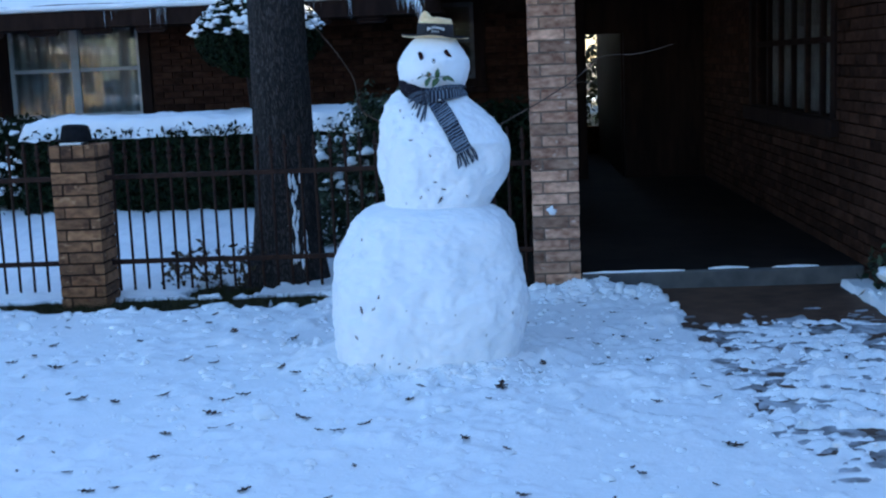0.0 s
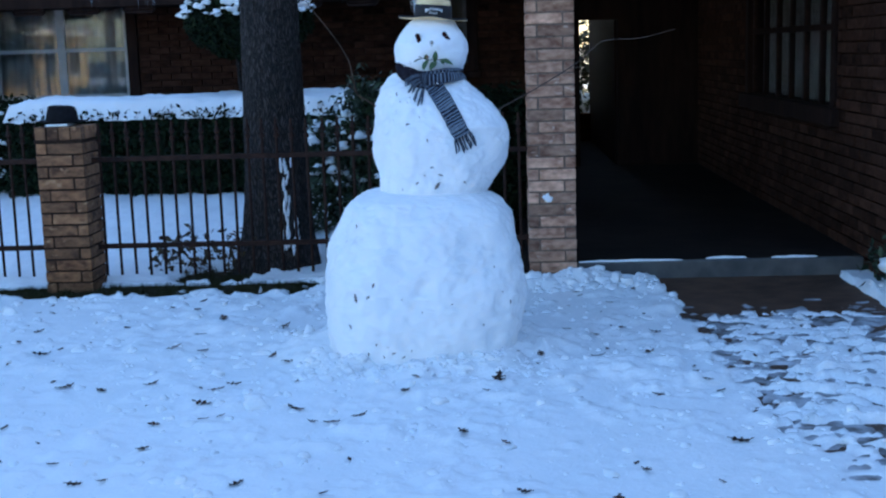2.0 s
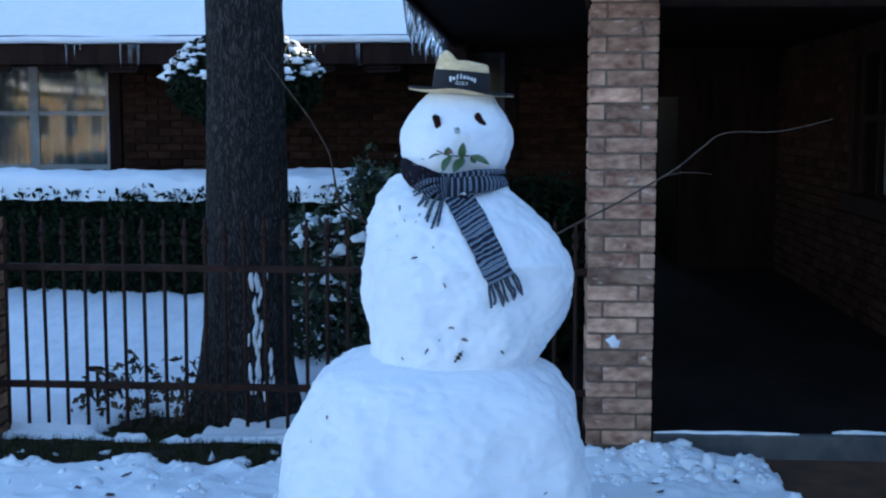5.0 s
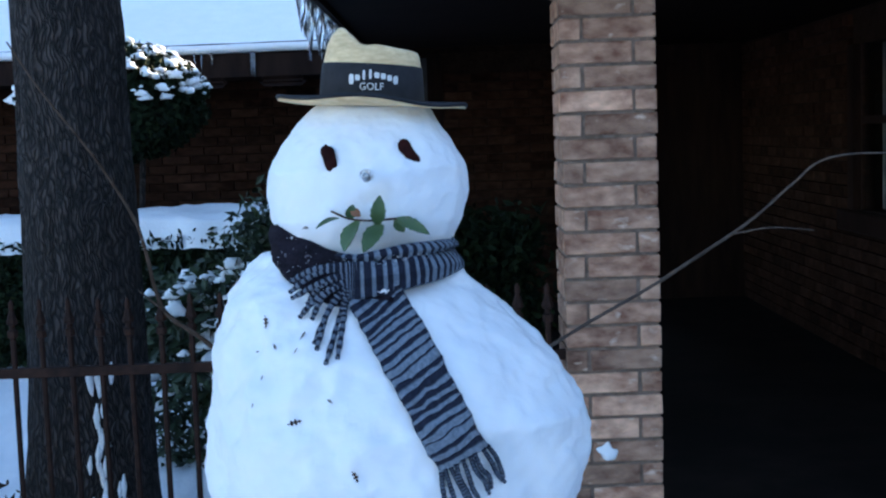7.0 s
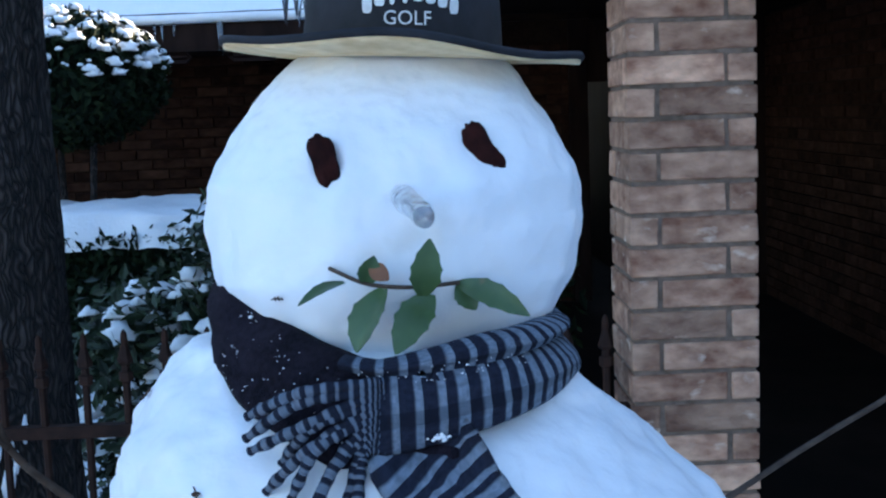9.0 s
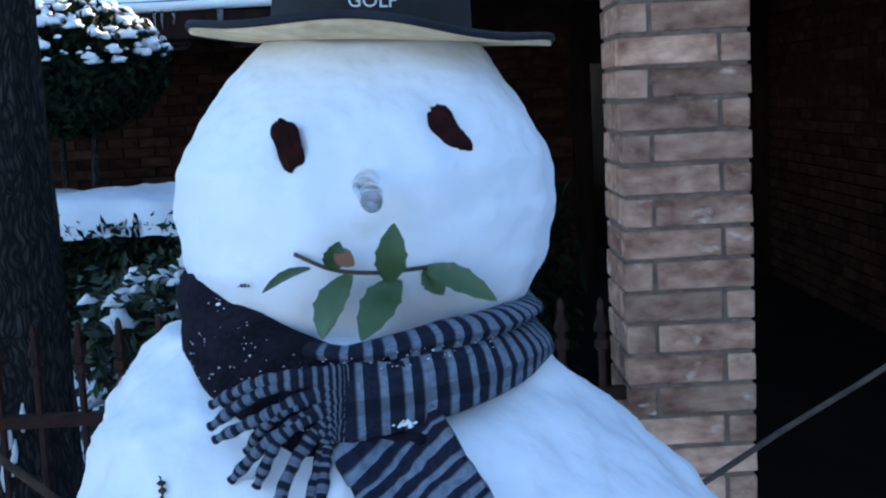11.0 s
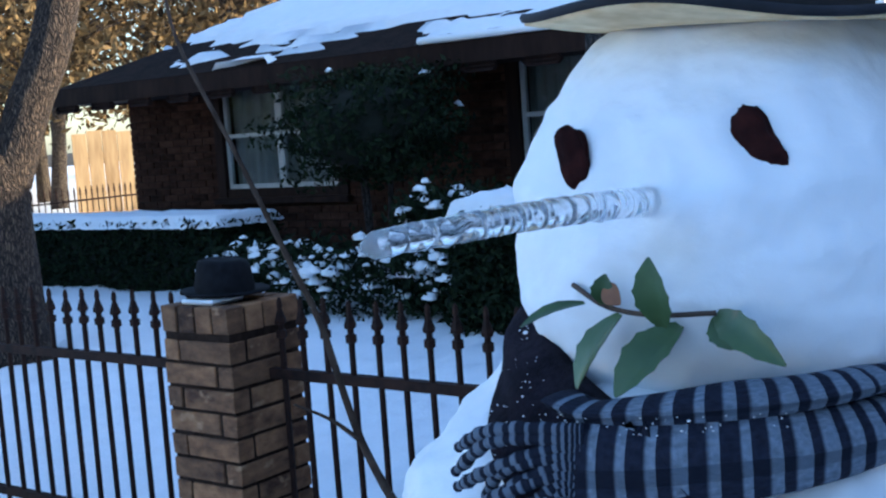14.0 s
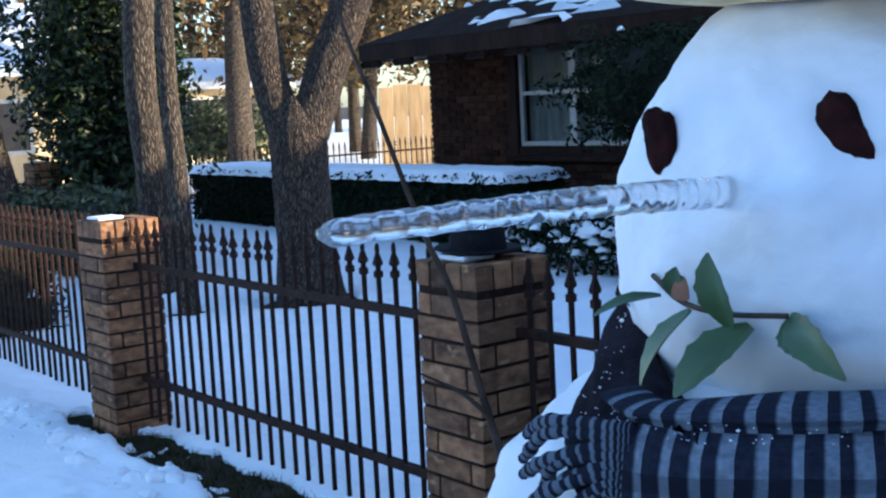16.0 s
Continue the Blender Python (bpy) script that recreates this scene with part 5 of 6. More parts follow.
TB = Vector((-0.545, -1.985, 1.525))
twig = thing("holly_twig", TB, "holly twig with green leaves pressed in as the mouth", "twig")
stem = smooth_path([Vector(p) - TB for p in ((-0.604, -1.986, 1.537), (-0.57, -1.996, 1.523), (-0.53, -2.0, 1.519), (-0.488, -1.988, 1.520))], 6)
v, f = tube(stem, [0.0020] * len(stem), 8)
put("stem", mesh_of("stem", v, f, TWIG, True), twig, "thin grey twig")
for b, t, w, bd, fc in (((-0.590, -1.994, 1.525), (-0.629, -2.024, 1.510), 0.011, 0.2, (0.1, -0.5, 0.85)), ((-0.555, -2.003, 1.519), (-0.580, -2.029, 1.468), 0.033, 0.14, (-0.62, -0.78, 0)),
                        ((-0.521, -2.006, 1.512), (-0.513, -2.036, 1.565), 0.026, 0.12, (0.0, -0.97, -0.2)), ((-0.514, -1.992, 1.511), (-0.546, -2.034, 1.466), 0.031, 0.16, (-0.3, -0.93, 0)), ((-0.489, -1.985, 1.519), (-0.428, -2.016, 1.492), 0.022, 0.30, (0.1, -0.9, 0.35))):
    blade(Vector(b) - TB, Vector(t) - TB, w, HOLLY, twig, bd, fc)
blade(Vector((-0.489, -1.985, 1.518)) - TB, Vector((-0.474, -1.995, 1.496)) - TB, 0.021, HOLLY, twig, 0.1, (0.2, -1, 0))
blade(Vector((-0.572, -1.995, 1.523)) - TB, Vector((-0.562, -2.010, 1.549)) - TB, 0.019, HOLLY, twig, 0.1, (0.1, -1, 0))
blade(Vector((-0.566, -2.004, 1.540)) - TB, Vector((-0.550, -2.012, 1.528)) - TB, 0.016, RUSSET, twig, 0.1, (0.1, -1, 0.1), False)
# ---- the straw hat ----
HB = Vector((-0.533, -1.815, 1.731))
hat = thing("straw_hat", HB, "pale straw hat with a broad black band on the snowman", "hat")
hat.rotation_euler = (radians(0.5), radians(3.0), 0)


def lathe(secs, sides=72, close=True):
    vs, fs = [], []
    for z, rx, ry, tilt in secs:
        for k in range(sides):
            a = 2 * math.pi * k / sides
            x, y = rx * math.cos(a), ry * math.sin(a)
            vs.append((x, y, z - tilt * x))
    for i in range(len(secs) - 1):
        for k in range(sides):
            a, b = i * sides + k, i * sides + (k + 1) % sides
            fs.append((a, b, b + sides, a + sides))
    return vs, fs


sec = [(0.0, 0.0985, 0.112, 0), (0.03, 0.0965, 0.110, 0), (0.07, 0.0935, 0.107, 0.03), (0.098, 0.090, 0.103, 0.08), (0.117, 0.0865, 0.099, 0.13), (0.124, 0.080, 0.092, 0.16), (0.122, 0.065, 0.078, 0.18), (0.111, 0.04, 0.055, 0.18), (0.102, 0.012, 0.03, 0.17), (0.101, 0.001, 0.001, 0.17)]
v, f = lathe(sec)
v = [(x, y, z + min(1.0, max(0.0, (z - 0.085) / 0.03)) * (-0.014 + 0.020 * math.exp(-((x + 0.052) / 0.020) ** 2) - 0.006 * math.exp(-((x + 0.012) / 0.018) ** 2) - 0.010 * math.exp(-((x + 0.09) / 0.012) ** 2))) for x, y, z in v]
put("crown", mesh_of("crown", v, f, STRAW, True), hat, "pinched straw crown")
v, f = lathe([(0.001, 0.1005, 0.114, 0), (0.004, 0.1012, 0.1148, 0), (0.031, 0.0992, 0.1128, 0), (0.068, 0.0960, 0.1095, 0.03), (0.072, 0.0945, 0.1080, 0.03)])
put("band", mesh_of("band", v, f, NAVY, True), hat, "broad black cloth band")
vs, fs, rim = [], [], []
S, R = 120, 9
for layer in (0, 1):
    for j in range(R):
        q = j / (R - 1)
        for k in range(S):
            a = 2 * math.pi * k / S
            c, s = math.cos(a), math.sin(a)
            rx, ry = 0.096 + q * 0.084, 0.110 + q * (0.060 if s < 0 else 0.062)
            lift = q * q * (0.010 * max(0, s) ** 1.5 + 0.008 * max(0, -s) ** 2 + 0.010 * max(0, -c) ** 3 - 0.004 * max(0, c) ** 2 + 0.003 * math.sin(3 * a + 1) - 0.003 * (s < 0) * math.sin(5 * a))
            vs.append((rx * c, ry * s, lift - 0.0055 * layer))
            if layer == 0 and j == R - 1:
                rim.append((rx * c, ry * s, lift + 0.0005))
for layer in (0, 1):
    for j in range(R - 1):
        for k in range(S):
            a, b = layer * R * S + j * S + k, layer * R * S + j * S + (k + 1) % S
            fs.append((a, b, b + S, a + S) if layer == 0 else (a, a + S, b + S, b))
for k in range(S):
    a, b = (R - 1) * S + k, (R - 1) * S + (k + 1) % S
    fs.append((a, b, b + R * S, a + R * S))
put("brim", mesh_of("brim", vs, fs, STRAW, True), hat, "wavy straw brim")
v, f = tube(rim + [rim[0]], [0.0042] * (S + 1), 6, False)
put("edge_binding", mesh_of("edge_binding", v, f, NAVY, True), hat, "dark cloth edging")


def bent(x, z, out):
    """A place on the band's front, at x across and z up."""
    a = x / 0.1
    return (0.098 * math.sin(a), -0.112 * math.cos(a) - out, z)


cu = bpy.data.curves.new("lettering", "FONT")
cu.body, cu.align_x, cu.size, cu.extrude, cu.resolution_u = "GOLF", "CENTER", 0.0185, 0.0008, 3
tmp = bpy.data.objects.new("lettering", cu)
scene.collection.objects.link(tmp)
bpy.context.view_layer.update()
me = bpy.data.meshes.new_from_object(tmp.evaluated_get(bpy.context.evaluated_depsgraph_get()))
bpy.data.objects.remove(tmp)
for q in me.vertices:
    q.co = bent(q.co.x + 0.006, q.co.y + 0.0235, 0.0018 + q.co.z)
me.materials.clear()
me.materials.append(LETTER)
put("lettering", me, hat, "white stitched word")
# the emblem over it: an arch of plain white blocks
for k in range(8):
    x0 = -0.033 + k * 0.0122
    h = (0.019, 0.011, 0.018, 0.018, 0.011, 0.011, 0.011, 0.015)[k]
    zc = 0.0475 - 0.010 * ((x0 - 0.010) / 0.044) ** 2 + h * 0.25
    w = 0.0026 if k in (2, 3) else 0.0050
    vs = [bent(x0 + w * math.copysign(abs(math.cos(a)) ** 0.6, math.cos(a)), zc + h / 2 * math.copysign(abs(math.sin(a)) ** 0.6, math.sin(a)), 0.002) for a in np.linspace(0, 2 * math.pi, 17)[:-1]]
    put("emblem_block", mesh_of("emblem_block", vs, [tuple(range(16))], LETTER), hat, "white stitched block")

# ---- the scarf ----
CB = Vector((-0.56, -1.83, 1.42))
scarf = thing("scarf", CB, "wool scarf, plum-black and grey stripes, wound round the neck", "scarf")
TURNS = [(-180, 0.10, 0.050, 0.165), (-135, 0.118, 0.058, 0.165), (-90, 0.122, 0.058, 0.142), (-70, 0.086, 0.054, 0.156), (-45, 0.044, 0.048, 0.176), (-30, 0.026, 0.044, 0.192), (0, 0.006, 0.037, 0.218), (30, 0.015, 0.029, 0.206), (60, 0.015, 0.021, 0.181), (90, 0.010, 0.018, 0.165), (135, 0.03, 0.035, 0.16), (180, 0.10, 0.050, 0.165)]
KA = np.array(TURNS, float)


def scarf_ring(a0, a1, n, dz=0.0, dr=0.0, squash=1.0, seed=0.0, taper=True, lead=0.0):
    """A folded strip of cloth round the neck from angle a0 to a1; 0 is the front, 90 the snowman's left hand."""
    M = 22
    vs, fs, uv = [], [], []
    run_ = 0.0
    last = None
    for i in range(n + 1):
        a = a0 + (a1 - a0) * i / n
        z, h, q = [np.interp(a, KA[:, 0], KA[:, k]) for k in (1, 2, 3)]
        h *= squash * (min(1.0, 0.25 + i / n / lead) if lead else 1.0)
        q += dr
        th = radians(a)
        out = Vector((math.sin(th), -math.cos(th), 0))
        c = Vector((0, 0, z + dz)) + Vector((out.x * q, out.y * q, 0))
        if last is not None:
            run_ += (c - last).length
        last = c
        e = 1.0
        if taper:
            e = min(1.0, 0.35 + 4 * min(i, n - i) / n)
        for k in range(M):
            b = 2 * math.pi * k / M
            fold = 0.0035 * noise.noise(Vector((a * 0.06 + seed, k * 0.55, 1))) + 0.003 * math.sin(3 * b + a * 0.03)
            p = c + Vector((0, 0, 1)) * (h * math.copysign(abs(math.sin(b)) ** 0.8, math.sin(b))) + out * ((0.017 * e + fold) * math.copysign(abs(math.cos(b)) ** 0.7, math.cos(b)))
            p += out * ((-0.25 - 0.15 * min(1.0, max(0.0, (-a - 10) / 40))) * (p.z - c.z))
            vs.append(p)
            uv.append((run_, k * 0.012))
    for i in range(n):
        for k in range(M):
            a, b = i * M + k, i * M + (k + 1) % M
            fs.append((a, a + M, b + M, b))
    fs.append(tuple(range(M)))
    fs.append(tuple(range(n * M, (n + 1) * M))[::-1])
    return vs, fs, uv


# the plain turn: angle, then radius and height of its upper and of its lower edge
PLAIN = np.array([(-180, 0.165, 0.115, 0.185, 0.035), (-135, 0.164, 0.125, 0.182, 0.030), (-90, 0.156, 0.122, 0.170, 0.030), (-70, 0.153, 0.100, 0.178, 0.022), (-52, 0.150, 0.076, 0.188, 0.010), (-38, 0.152, 0.063, 0.205, -0.006),
                  (-22, 0.160, 0.049, 0.226, -0.024), (-5, 0.176, 0.034, 0.236, -0.058), (16, 0.195, 0.020, 0.236, -0.062)])
vs, fs = [], []
n, M = 120, 26
for i in range(n + 1):
    a = -180 + 196 * i / n
    q1, z1, q0, z0 = [np.interp(a, PLAIN[:, 0], PLAIN[:, k]) for k in (1, 2, 3, 4)]
    out = Vector((math.sin(radians(a)), -math.cos(radians(a)), 0))
    for k in range(M):
        outer = k < M // 2
        w = k / (M // 2 - 1) if outer else 1 - (k - M // 2) / (M // 2 - 1)
        crease = 0.0045 * math.sin(w * 9.5 + a * 0.035) + 0.005 * noise.noise(Vector((a * 0.035, w * 2.2, 4)))
        q = q1 + (q0 - q1) * w + (0.012 * math.sin(math.pi * w) ** 0.6 + crease * math.sin(math.pi * w) if outer else -0.012)
        z = z1 + (z0 - z1) * w + 0.004 * noise.noise(Vector((a * 0.05, w * 1.5, 9)))
        vs.append(out * q + Vector((0, 0, z)))
for i in range(n):
    for k in range(M):
        a, b = i * M + k, i * M + (k + 1) % M
        fs.append((a, a + M, b + M, b))
fs += [tuple(range(M)), tuple(range(n * M, (n + 1) * M))[::-1]]
put("dark_wrap", mesh_of("dark_wrap", vs, fs, WOOL_DARK, True), scarf, "plain plum-black inner side of the scarf")
v, f, uv = scarf_ring(-1, 178, 110, -0.004, 0.006, 1.0, 5, False)
put("striped_wrap", mesh_of("striped_wrap", v, f, WOOL, True, uv), scarf, "grey and black striped turn")
v, f, uv = scarf_ring(-9, 170, 100, 0.030, -0.002, 0.42, 9, False, 0.25)
put("upper_fold", mesh_of("upper_fold", v, f, WOOL, True, uv), scarf, "upper folded edge of the scarf")
# the long tail down the front
line = [(-0.562, 1.44), (-0.53, 1.388), (-0.49, 1.325), (-0.45, 1.26), (-0.415, 1.195), (-0.385, 1.135)]
mid = smooth_path([(x, 0, z) for x, z in line], 14)
vs, fs, uv = [], [], []
run_, last = 0.0, None
W = 11
for i, p in enumerate(mid):
    d = mid[min(i + 1, len(mid) - 1)] - mid[max(i - 1, 0)]
    side = Vector((-d.z, 0, d.x)).normalized()
    if side.x < 0:
        side = -side
    for k in range(W):
        s = (k / (W - 1) - 0.5)
        q = p + side * s * 0.086
        pt, nn = on_skin(q.x, q.z, 0.010 + 0.003 * noise.noise(Vector((i * 0.12, k * 0.6, 2))))
        if q.z > 1.36:
            pt.y = min(pt.y, -2.055)
        vs.append(pt - CB)
        if k == W // 2:
            if last is not None:
                run_ += (pt - last).length
            last = pt.copy()
    uv += [(run_, k * 0.009) for k in range(W)]
for i in range(len(mid) - 1):
    for k in range(W - 1):
        a = i * W + k
        fs.append((a, a + 1, a + W + 1, a + W))
m = len(vs)
vs += [Vector(q) + Vector((0, 0.009, 0)) for q in vs]
uv += uv
fs += [tuple(j + m for j in reversed(q)) for q in fs]
edge = [i * W for i in range(len(mid))]
edge2 = [i * W + W - 1 for i in range(len(mid))]
for e in (edge, edge2):
    for a, b in zip(e, e[1:]):
        fs.append((a, b, b + m, a + m))
put("tail", mesh_of("tail", vs, fs, WOOL, True, uv), scarf, "striped tail hanging down the front")


def tassel(points, parent, radius=0.0055):
    """A twisted woollen fringe cord."""
    path = smooth_path(points, 9)
    n = len(path)
    rad = [radius * (1 + 0.16 * math.sin(i * 1.9)) * (1 if i < n - 2 else 0.75) for i in range(n)]
    v, f = tube(path, rad, 8)
    uv = [((i // 8) * 0.0085, 0) for i in range(n * 8)]
    put("fringe_cord", mesh_of("fringe_cord", [p - CB for p in v], f, WOOL_FRINGE, True, uv), parent)


r = random.Random(21)
for k in range(9):
    s = k / 8 - 0.5
    x, z = -0.385 + 0.086 * s * 0.88, 1.137 + 0.086 * s * 0.47
    pts = []
    dx = 0.022 + 0.02 * s + r.uniform(-0.008, 0.008)
    for q in (0, 0.35, 0.7, 1.0):
        pts.append(on_skin(x + dx * q + r.uniform(-0.002, 0.002), z - q * r.uniform(0.060, 0.072), 0.009)[0])
    tassel(pts, scarf, 0.0042)
# the near end's fringe, fanning out over the dark turn
for k in range(10):
    u = k / 9
    a = Vector((-0.575, -2.068 - 0.004 * u, 1.448 - 0.058 * u))
    ang = radians(12 + 66 * u ** 1.2) + r.uniform(-0.10, 0.10)
    ln = 0.094 + r.uniform(-0.014, 0.016)
    e = a + Vector((-math.cos(ang) * ln, 0.018 - 0.03 * u, -math.sin(ang) * ln))
    m = a.lerp(e, 0.5) + Vector((r.uniform(-0.008, 0.008), -0.014 + r.uniform(-0.004, 0.003), 0.006 + r.uniform(-0.006, 0.008)))
    sk = on_skin(e.x, e.z, 0.012)[0]
    if sk.y < e.y:
        e.y = sk.y
    tassel([a + Vector((0.02, 0.006, 0)), a, m, e], scarf, 0.0052)
# frost and grains of snow caught in the wool
bits = []
for k in range(400):
    if k < 240:
        x, z = r.gauss(-0.50, 0.014), r.gauss(1.432, 0.008)
        p = Vector((x, -2.0, z))
    else:
        p = Vector((r.uniform(-0.60, -0.40), -2.0, r.uniform(1.40, 1.46)))
    th = math.atan2(p.x + 0.56, 0.215)
    q = np.interp(math.degrees(th), KA[:, 0], KA[:, 3]) + 0.017
    c = Vector((math.sin(th) * q, -math.cos(th) * q - 0.25 * 0, p.z - 1.42))
    s = r.uniform(0.0003, 0.0011 if k < 240 else 0.0007) * (2.5 if r.random() < 0.04 else 1)
    v, f = tube([c - Vector((s, 0, s * 0.3)), c, c + Vector((s, 0, s * 0.2))], [s * 0.5, s * 0.8, s * 0.3], 5)
    bits.append((v, f))
for k in range(70):
    a = r.uniform(-55, -8)
    w = r.uniform(0.05, 0.9)
    q1, z1, q0, z0 = [np.interp(a, PLAIN[:, 0], PLAIN[:, j]) for j in (1, 2, 3, 4)]
    q = q1 + (q0 - q1) * w + 0.012 * math.sin(math.pi * w) ** 0.6 + 0.003
    c = Vector((math.sin(radians(a)) * q, -math.cos(radians(a)) * q, z1 + (z0 - z1) * w))
    s = r.uniform(0.0003, 0.0008) * (3.5 if r.random() < 0.05 else 1)
    bits.append(tube([c - Vector((s, 0, s * 0.3)), c, c + Vector((s, 0, s * 0.2))], [s * 0.5, s * 0.9, s * 0.3], 6))
for cx, cz, m in ((-0.508, 1.400, 16), (-0.622, 1.412, 8)):
    for k in range(m):
        x, z = cx + r.gauss(0, 0.006), cz + r.gauss(0, 0.0012)
        c = Vector((x - CB.x, -0.236 + 0.8 * (x - CB.x) ** 2, z - CB.z))
        s = r.uniform(0.001, 0.002)
        bits.append(tube([c - Vector((s, 0, s * 0.3)), c, c + Vector((s, 0, s * 0.2))], [s * 0.5, s * 0.9, s * 0.3], 6))
tagged(put("frost", mesh_of("frost", *merge(bits), SNOW), scarf, "grains of snow caught in the wool"), kind="stuff")


# ---- arms and bits stuck in the snow ----
def stick(name, base, runs, label, mat=TWIG):
    """A bare branch: tapered runs of points with their radii."""
    ob = thing(name, base, label, "branch")
    b = Vector(base)
    for i, (pts, r0, r1) in enumerate(runs):
        path = smooth_path([Vector(p) - b for p in pts], 8)
        path = [p + 0.004 * noise.noise_vector(p * 7) for p in path]
        v, f = tube(path, np.linspace(r0, r1, len(path)), 8)
        put("branch" if i == 0 else "side_twig", mesh_of("branch", v, f, mat, True), ob)
    return ob


stick("branch_arm", (-0.19, -1.78, 1.25), [([(-0.30, -1.80, 1.20), (-0.19, -1.78, 1.25), (0.15, -1.72, 1.43), (0.30, -1.70, 1.54), (0.38, -1.70, 1.592), (0.57, -1.68, 1.60), (0.76, -1.66, 1.642)], 0.0042, 0.0014),
                                           ([(0.18, -1.72, 1.447), (0.25, -1.74, 1.46), (0.33, -1.76, 1.452)], 0.002, 0.0008)], "thin bare branch stuck in as a raised arm")
stick("branch_arm", (-0.83, -1.93, 1.26), [([(-0.76, -1.92, 1.22), (-0.866, -1.90, 1.30), (-0.945, -1.86, 1.352), (-0.97, -1.88, 1.471), (-0.984, -1.902, 1.536), (-1.044, -1.90, 1.637), (-1.145, -1.878, 1.773), (-1.22, -1.83, 1.87)], 0.0050, 0.0016),
                                           ([(-0.945, -1.862, 1.352), (-0.965, -1.88, 1.375), (-0.975, -1.92, 1.40)], 0.003, 0.0012)], "bare brown branch stuck in as an arm, bent upwards", TWIG_DARK)


def lobed_leaf(seed):
    """A curled, lobed oak leaf."""
    g = random.Random(seed)
    n = 26
    L_, vs, fs = 0.045 * g.uniform(0.8, 1.2), [], []
    curl, twist = g.uniform(0.5, 4), g.uniform(-5, 5)
    for i in range(n + 1):
        s = i / n
        w = L_ * 0.55 * math.sin(math.pi * min(1, 0.04 + 0.94 * s)) * (0.62 + 0.42 * math.cos(s * 2 * math.pi * 3.5))
        x = (s - 0.5) * 2 * L_
        for k in (-1, 0, 1):
            y = w * k + 0.004 * math.sin(s * 4)
            vs.append((x, y, curl * x * x + 3 * y * y + twist * x * y + 0.004 * g.uniform(-1, 1)))
    for i in range(n):
        for k in range(2):
            a = i * 3 + k
            fs.append((a, a + 1, a + 4, a + 3))
    return mesh_of("leaf", vs, fs, DRY_LEAF, True)


LEAVES = [lobed_leaf(i) for i in range(7)]
SPOTS = [(-2.94, -1.44), (-2.94, -1.76), (-2.72, -1.99), (-3.03, -1.86), (-2.44, -2.59), (-2.35, -2.67), (-2.14, -2.75), (-1.93, -2.64), (-2.29, -0.85), (-1.98, -2.0), (-2.1, -0.98), (-1.92, -1.66), (-1.83, -1.98),
         (-1.56, -2.83), (-1.87, -1.29), (-1.51, -2.69), (-1.58, -3.04), (-2.38, -3.34), (-1.73, -3.3), (-1.42, -2.14), (-1.32, -2.26), (-1.14, -3.1), (-0.95, -3.31), (-0.84, -3.22), (-0.66, -2.9), (-0.62, -2.7),
         (-1.05, -2.22), (-0.22, -2.75), (-0.01, -2.27), (0.16, -1.68), (0.28, -2.32), (0.55, -2.23), (0.79, -2.92), (0.5, -2.97), (0.73, -3.64), (0.18, -4.28), (-1.21, -4.06), (-1.47, -1.48), (-1.32, -1.64), (0.45, -1.6)]
r = random.Random(4)
extra = [(r.uniform(-4.2, 0.8), r.uniform(-4.4, -0.4)) for _ in range(90)] + [(r.uniform(0.9, 2.1), r.uniform(-3.5, -0.3)) for _ in range(25)]
for k, (x, y) in enumerate(SPOTS + extra):
    if math.hypot((x + 0.6) / 0.56, (y + 1.95) / 0.53) < 1:
        continue
    s = r.uniform(0.7, 1.05) if k < len(SPOTS) else r.uniform(0.25, 0.75)
    if k == len(SPOTS) - 1 or k == 27:
        s = 1.25
    m = Matrix.Translation((x, y, snow_height(x, y) + 0.008)) @ Euler((r.uniform(-0.15, 0.15), r.uniform(-0.15, 0.15), r.uniform(0, 6.3))).to_matrix().to_4x4() @ Matrix.Scale(s, 4)
    ob = put("fallen_leaf", LEAVES[k % 7], at=m)
    tagged(ob, "curled dark brown oak leaf lying on the snow", "leaf", "leaves on the snow")
# crumbs of leaf and twig pressed into the snowman
CRUMBS = [(-0.70, 1.312, 0.28), (-0.735, 1.298, 0.2), (-0.66, 1.308, 0.25), (-0.722, 1.262, 0.2), (-0.60, 1.236, 0.25), (-0.735, 1.222, 0.2), (-0.58, 0.94, 0.3), (-0.933, 0.352, 1.0), (-0.87, 0.36, 0.7), (-0.84, 0.42, 0.6), (-0.52, 0.885, 0.9), (-0.62, 0.90, 0.5), (-0.54, 0.98, 0.6), (-0.50, 0.94, 0.7), (-0.38, 0.90, 0.5), (-0.70, 0.87, 0.4), (-0.66, 1.20, 0.5), (-0.56, 1.12, 0.4), (-0.72, 1.35, 0.5), (-0.80, 1.40, 0.6), (-0.65, 1.33, 0.5),
          (-0.97, 0.20, 0.6), (-0.20, 0.36, 0.4), (-0.16, 0.30, 0.5), (-0.24, 0.48, 0.3), (-0.45, 0.32, 0.3), (-0.70, 0.35, 0.3), (-0.60, 0.28, 0.3), (-0.30, 0.20, 0.35), (-0.88, 0.06, 0.5), (-0.80, 0.05, 0.4), (-0.75, 0.07, 0.45), (-0.70, 0.05, 0.5), (-0.66, 0.08, 0.4), (-0.78, 0.1, 0.35), (-0.84, 0.11, 0.4), (-0.98, 0.62, 0.4), (-0.93, 0.70, 0.4), (-0.653, 1.508, 0.25)]
